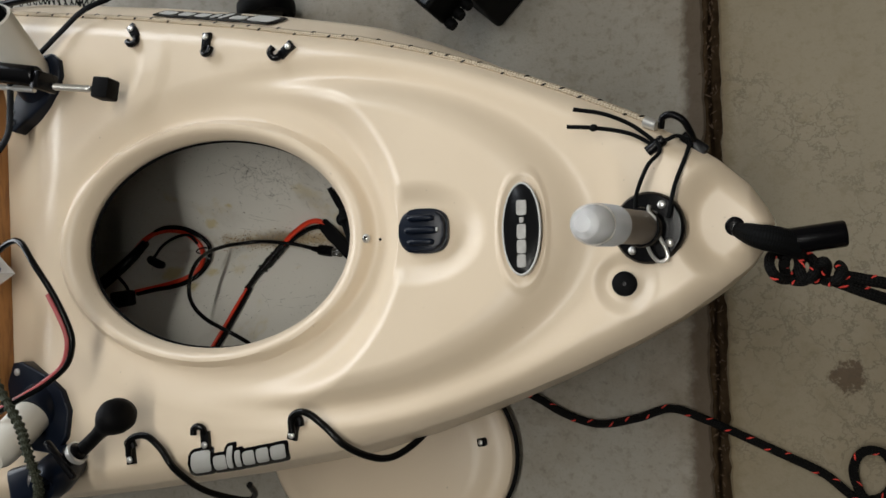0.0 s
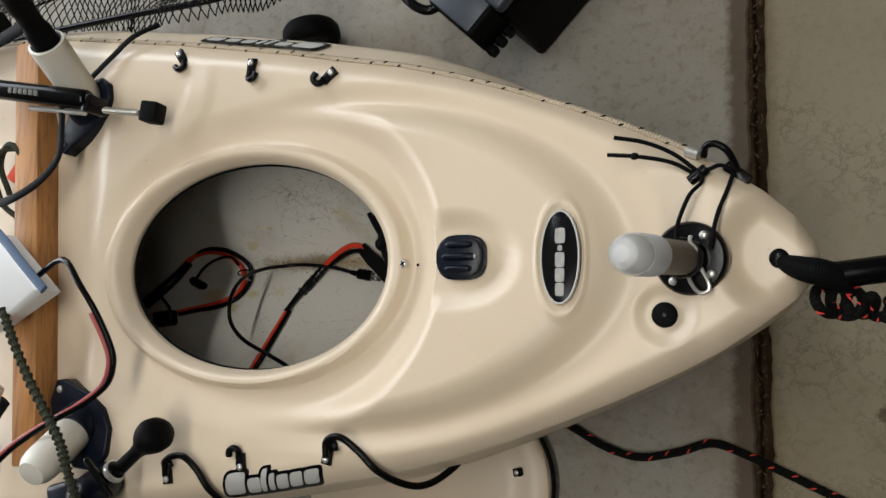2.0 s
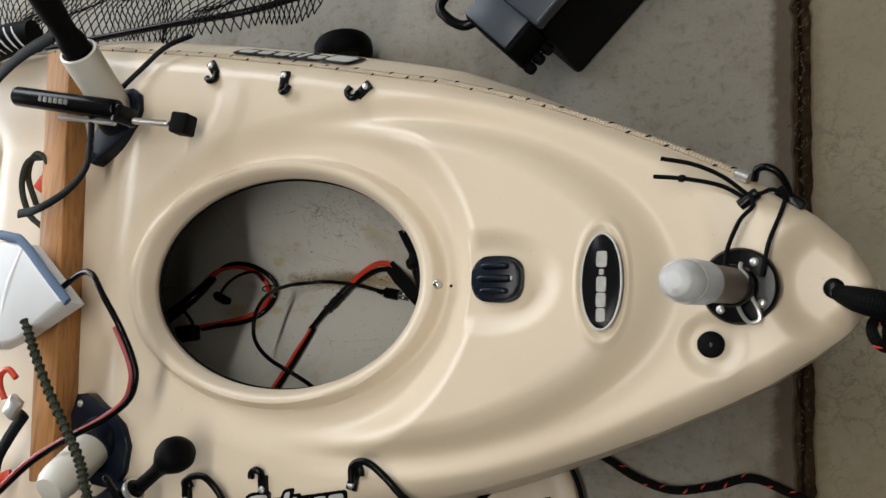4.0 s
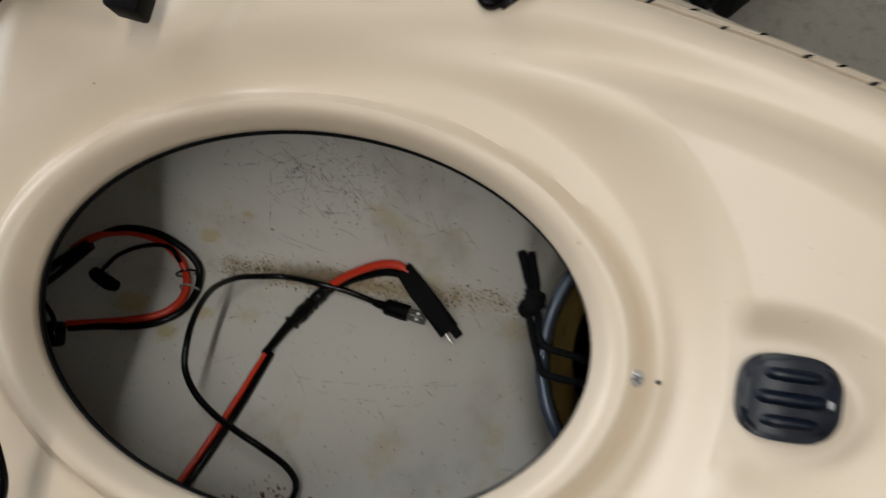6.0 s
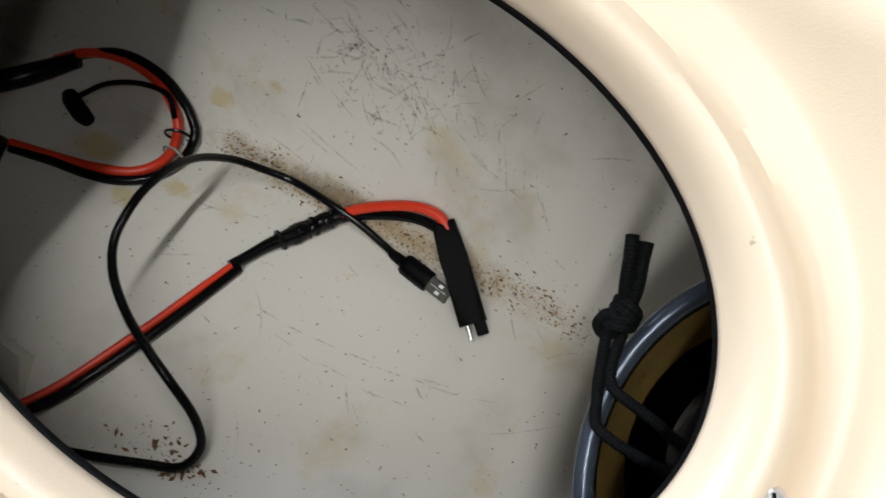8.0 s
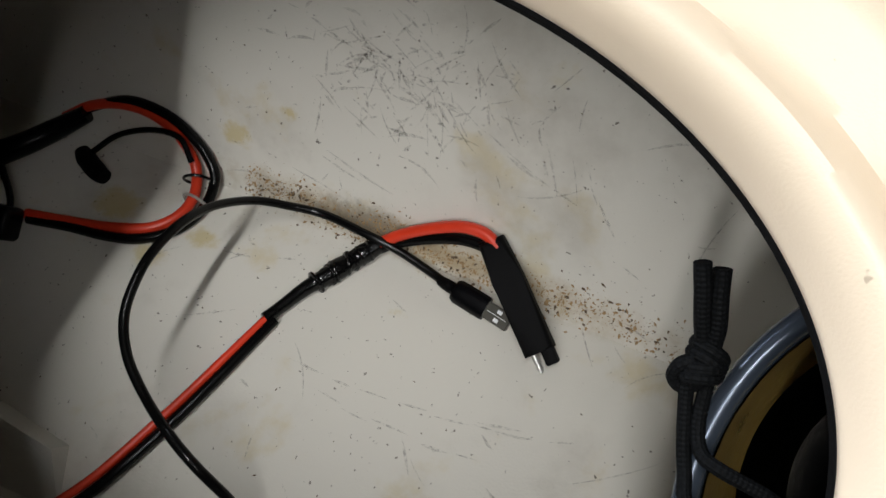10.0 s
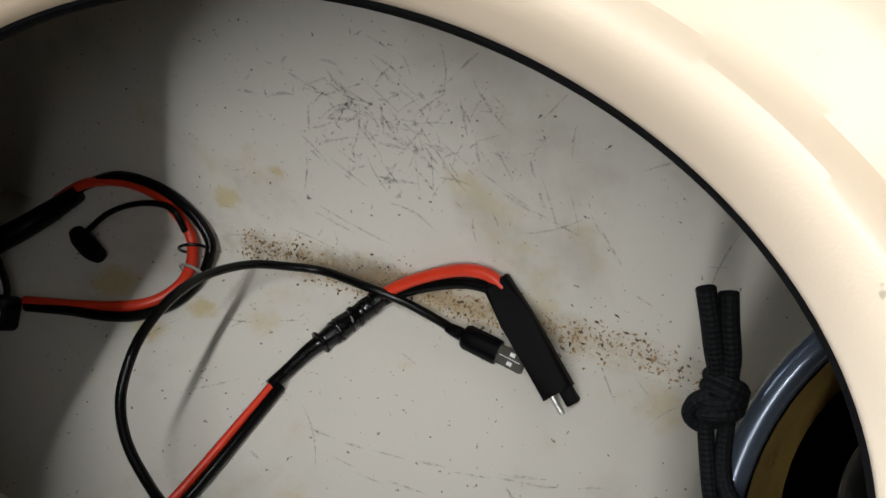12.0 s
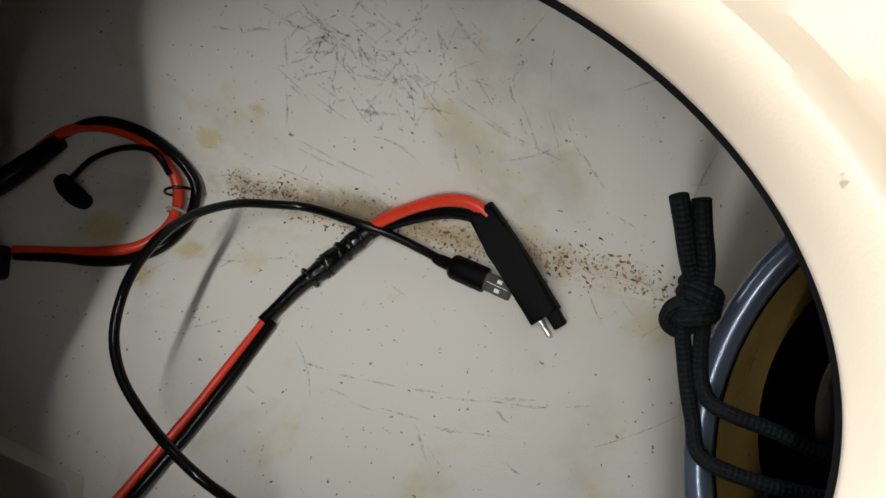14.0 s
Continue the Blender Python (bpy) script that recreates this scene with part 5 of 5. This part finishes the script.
solo("red_tag", box(0.020, 0.015, 0.010, pose(-0.868, -0.262, 0.385, 10, 20, 30), 0.003), RED, "small red plastic tag among the tackle", "tag")
solo("red_tag", box(0.030, 0.018, 0.012, pose(-0.905, 0.140, 0.345, 10, 10, 60), 0.003), RED, "small red plastic tag beside the bar", "tag")

# ---- beside the kayak ----
case = thing("hard_case", (-0.225, 0.346, 0), "black hard plastic case standing on the floor, lid coloured blue-grey as daylit", "case")
cm = pose(-0.225, 0.346, 0.0, 0, 0, 47)
part("body", box(0.200, 0.170, 0.182, cm @ pose(0.100, 0.085, 0.092), 0.008, 3), RUBBER, case)
# lid and latch top carry the daylight in a lighter blue-grey colour
part("lid", box(0.206, 0.176, 0.022, cm @ pose(0.100, 0.085, 0.195), 0.006, 3), DAYLITCASE, case, "lid with a raised edge, coloured blue-grey as daylit")
part("lid_panel", box(0.150, 0.120, 0.006, cm @ pose(0.100, 0.085, 0.208), 0.002, 2), DAYLITCASE, case)
lt = part("latch_block", box(0.052, 0.090, 0.070, cm @ pose(-0.026, 0.055, 0.158), 0.006, 3), RUBBER, case, "black latch block with its top coloured as daylit")
part("latch_top", box(0.046, 0.082, 0.006, cm @ pose(-0.026, 0.057, 0.195), 0.002, 2), DAYLITCASE, lt)
for k in range(3):
    part("latch_rib", lathe([(0, -0.008), (0.007, -0.008), (0.0085, 0), (0.007, 0.008), (0, 0.008)], cm @ pose(-0.044 + 0.017 * k, 0.006, 0.128, 90, 0, 0), 16), RUBBER, lt)
part("handle", tube([cm @ Vector(c) for c in ((-0.045, 0.085, 0.180), (-0.062, 0.095, 0.184), (-0.068, 0.120, 0.186), (-0.060, 0.145, 0.184), (-0.010, 0.150, 0.178))], 0.007, 10, 6), BLACK, case, "black handle")

wheel = thing("cart_wheel", (-0.60, 0.43, 0.0), "small black rubber cart wheel beside the hull", "wheel")
wm = pose(-0.610, 0.412, 0.048, 90, 0, 12)
part("tyre", lathe([(0.030, -0.016), (0.042, -0.017), (0.047, -0.010), (0.048, 0), (0.047, 0.010), (0.042, 0.017), (0.030, 0.016)], wm, 40), RUBBER, wheel)
part("hub", lathe([(0, -0.012), (0.010, -0.013), (0.031, -0.010), (0.031, 0.010), (0.010, 0.013), (0, 0.012)], wm, 32), BLACK, wheel)

net = thing("landing_net", (-0.85, 0.46, 0.0), "black knotted landing net lying against the hull", "landing net")


def net_z(u, v):
    """Heaped netting: u along the kayak, v away from it."""
    return 0.265 - 0.15 * v + 0.035 * noise.noise(Vector((u * 7, v * 9, 2))) + 0.02 * noise.noise(Vector((u * 19, v * 17, 4)))


def net_pt(u, v):
    y0 = 0.356 + 0.02 * noise.noise(Vector((u * 6, 0, 8))) + 0.10 * max(0, u - 0.46) ** 1.2
    x = -1.20 + u + 0.02 * noise.noise(Vector((u * 8, v * 8, 6)))
    return Vector((x, y0 + v * 0.9 + 0.015 * noise.noise(Vector((u * 13, v * 11, 9))), max(0.01, net_z(u, v))))


bm = bmesh.new()
NU, NV = 64, 26
P = [[net_pt(0.70 * i / NU + (0.0055 if j % 2 else 0), 0.34 * j / NV) for i in range(NU + 1)] for j in range(NV + 1)]
for j in range(NV):
    for i in range(NU):
        o = 1 if j % 2 else 0
        for k in (i + o - 1 + (0 if o else 0), i + o):
            if 0 <= k <= NU:
                tube([P[j][i], (P[j][i] + P[j + 1][k]) / 2 + Vector((0, 0, 0.001)), P[j + 1][k]], 0.0011, 3, smooth_line=False, bm=bm)
ob = part("mesh", bm, RUBBER, net, "open black string mesh")
ob["kind"] = "stuff"
part("hoop", tube([(-1.22, 0.36, 0.27), (-1.0, 0.372, 0.285), (-0.8, 0.385, 0.275), (-0.64, 0.41, 0.235), (-0.55, 0.47, 0.17), (-0.53, 0.56, 0.10), (-0.60, 0.66, 0.04), (-0.8, 0.72, 0.02), (-1.1, 0.72, 0.015)], 0.005, 10, 8), BLACK, net, "black hoop")

# more tackle by the bar
buckle = thing("buckle_strap", (-0.90, -0.20, 0.36), "black strap with a red buckle beside the bar", "strap")
part("webbing", tube([(-0.860, -0.180, 0.372), (-0.875, -0.205, 0.376), (-0.896, -0.240, 0.376), (-0.906, -0.275, 0.370)], 0.010, 8, 6, flat=0.3), RUBBER, buckle)
part("clasp", box(0.030, 0.016, 0.010, pose(-0.907, -0.285, 0.372, 0, 0, 50), 0.003), RED, buckle, "red plastic clasp")
part("buckle", box(0.022, 0.030, 0.010, pose(-0.869, -0.172, 0.384, 0, 0, -30), 0.003), STEEL, buckle, "grey metal slide")
leash = [(-0.930, 0.11, 0.335), (-0.935, 0.150, 0.350), (-0.915, 0.178, 0.358), (-0.895, 0.170, 0.356), (-0.890, 0.140, 0.345), (-0.900, 0.10, 0.325)]
leash_bm = tube(leash, 0.0042, 8, 8)
tube([(-0.905, 0.175, 0.350), (-0.925, 0.168, 0.360), (-0.938, 0.135, 0.356), (-0.925, 0.095, 0.350), (-0.90, 0.075, 0.345)], 0.0042, 8, 8, bm=leash_bm)
solo("leash", leash_bm, BUNGEE, "dark olive leash looped beside the bar", "leash")
hose = thing("ribbed_grip", (-1.02, 0.36, 0.31), "black ribbed grip with pale bands on the kayak's edge", "grip")
hp = [(-1.10, 0.335, 0.345), (-1.05, 0.345, 0.360), (-1.00, 0.355, 0.362), (-0.955, 0.362, 0.350)]
part("grip", tube(hp, 0.024, 16, 8), RUBBER, hose)
hl = spline(hp, 12)
for a, b in zip(hl[2:-2:3], hl[3:-1:3]):
    part("band", ring_of(a, (b - a).normalized() + Vector((0, 0.45, 0.2)), 0.0240, 0.0016), CLOTH, hose, "pale grey band")
solo("strap", tube([(-1.08, 0.22, 0.375), (-0.99, 0.262, 0.395), (-0.90, 0.298, 0.415), (-0.82, 0.318, 0.425)], 0.010, 8, 8, flat=0.35), RUBBER, "black webbing strap tied to the rod holder", "strap")
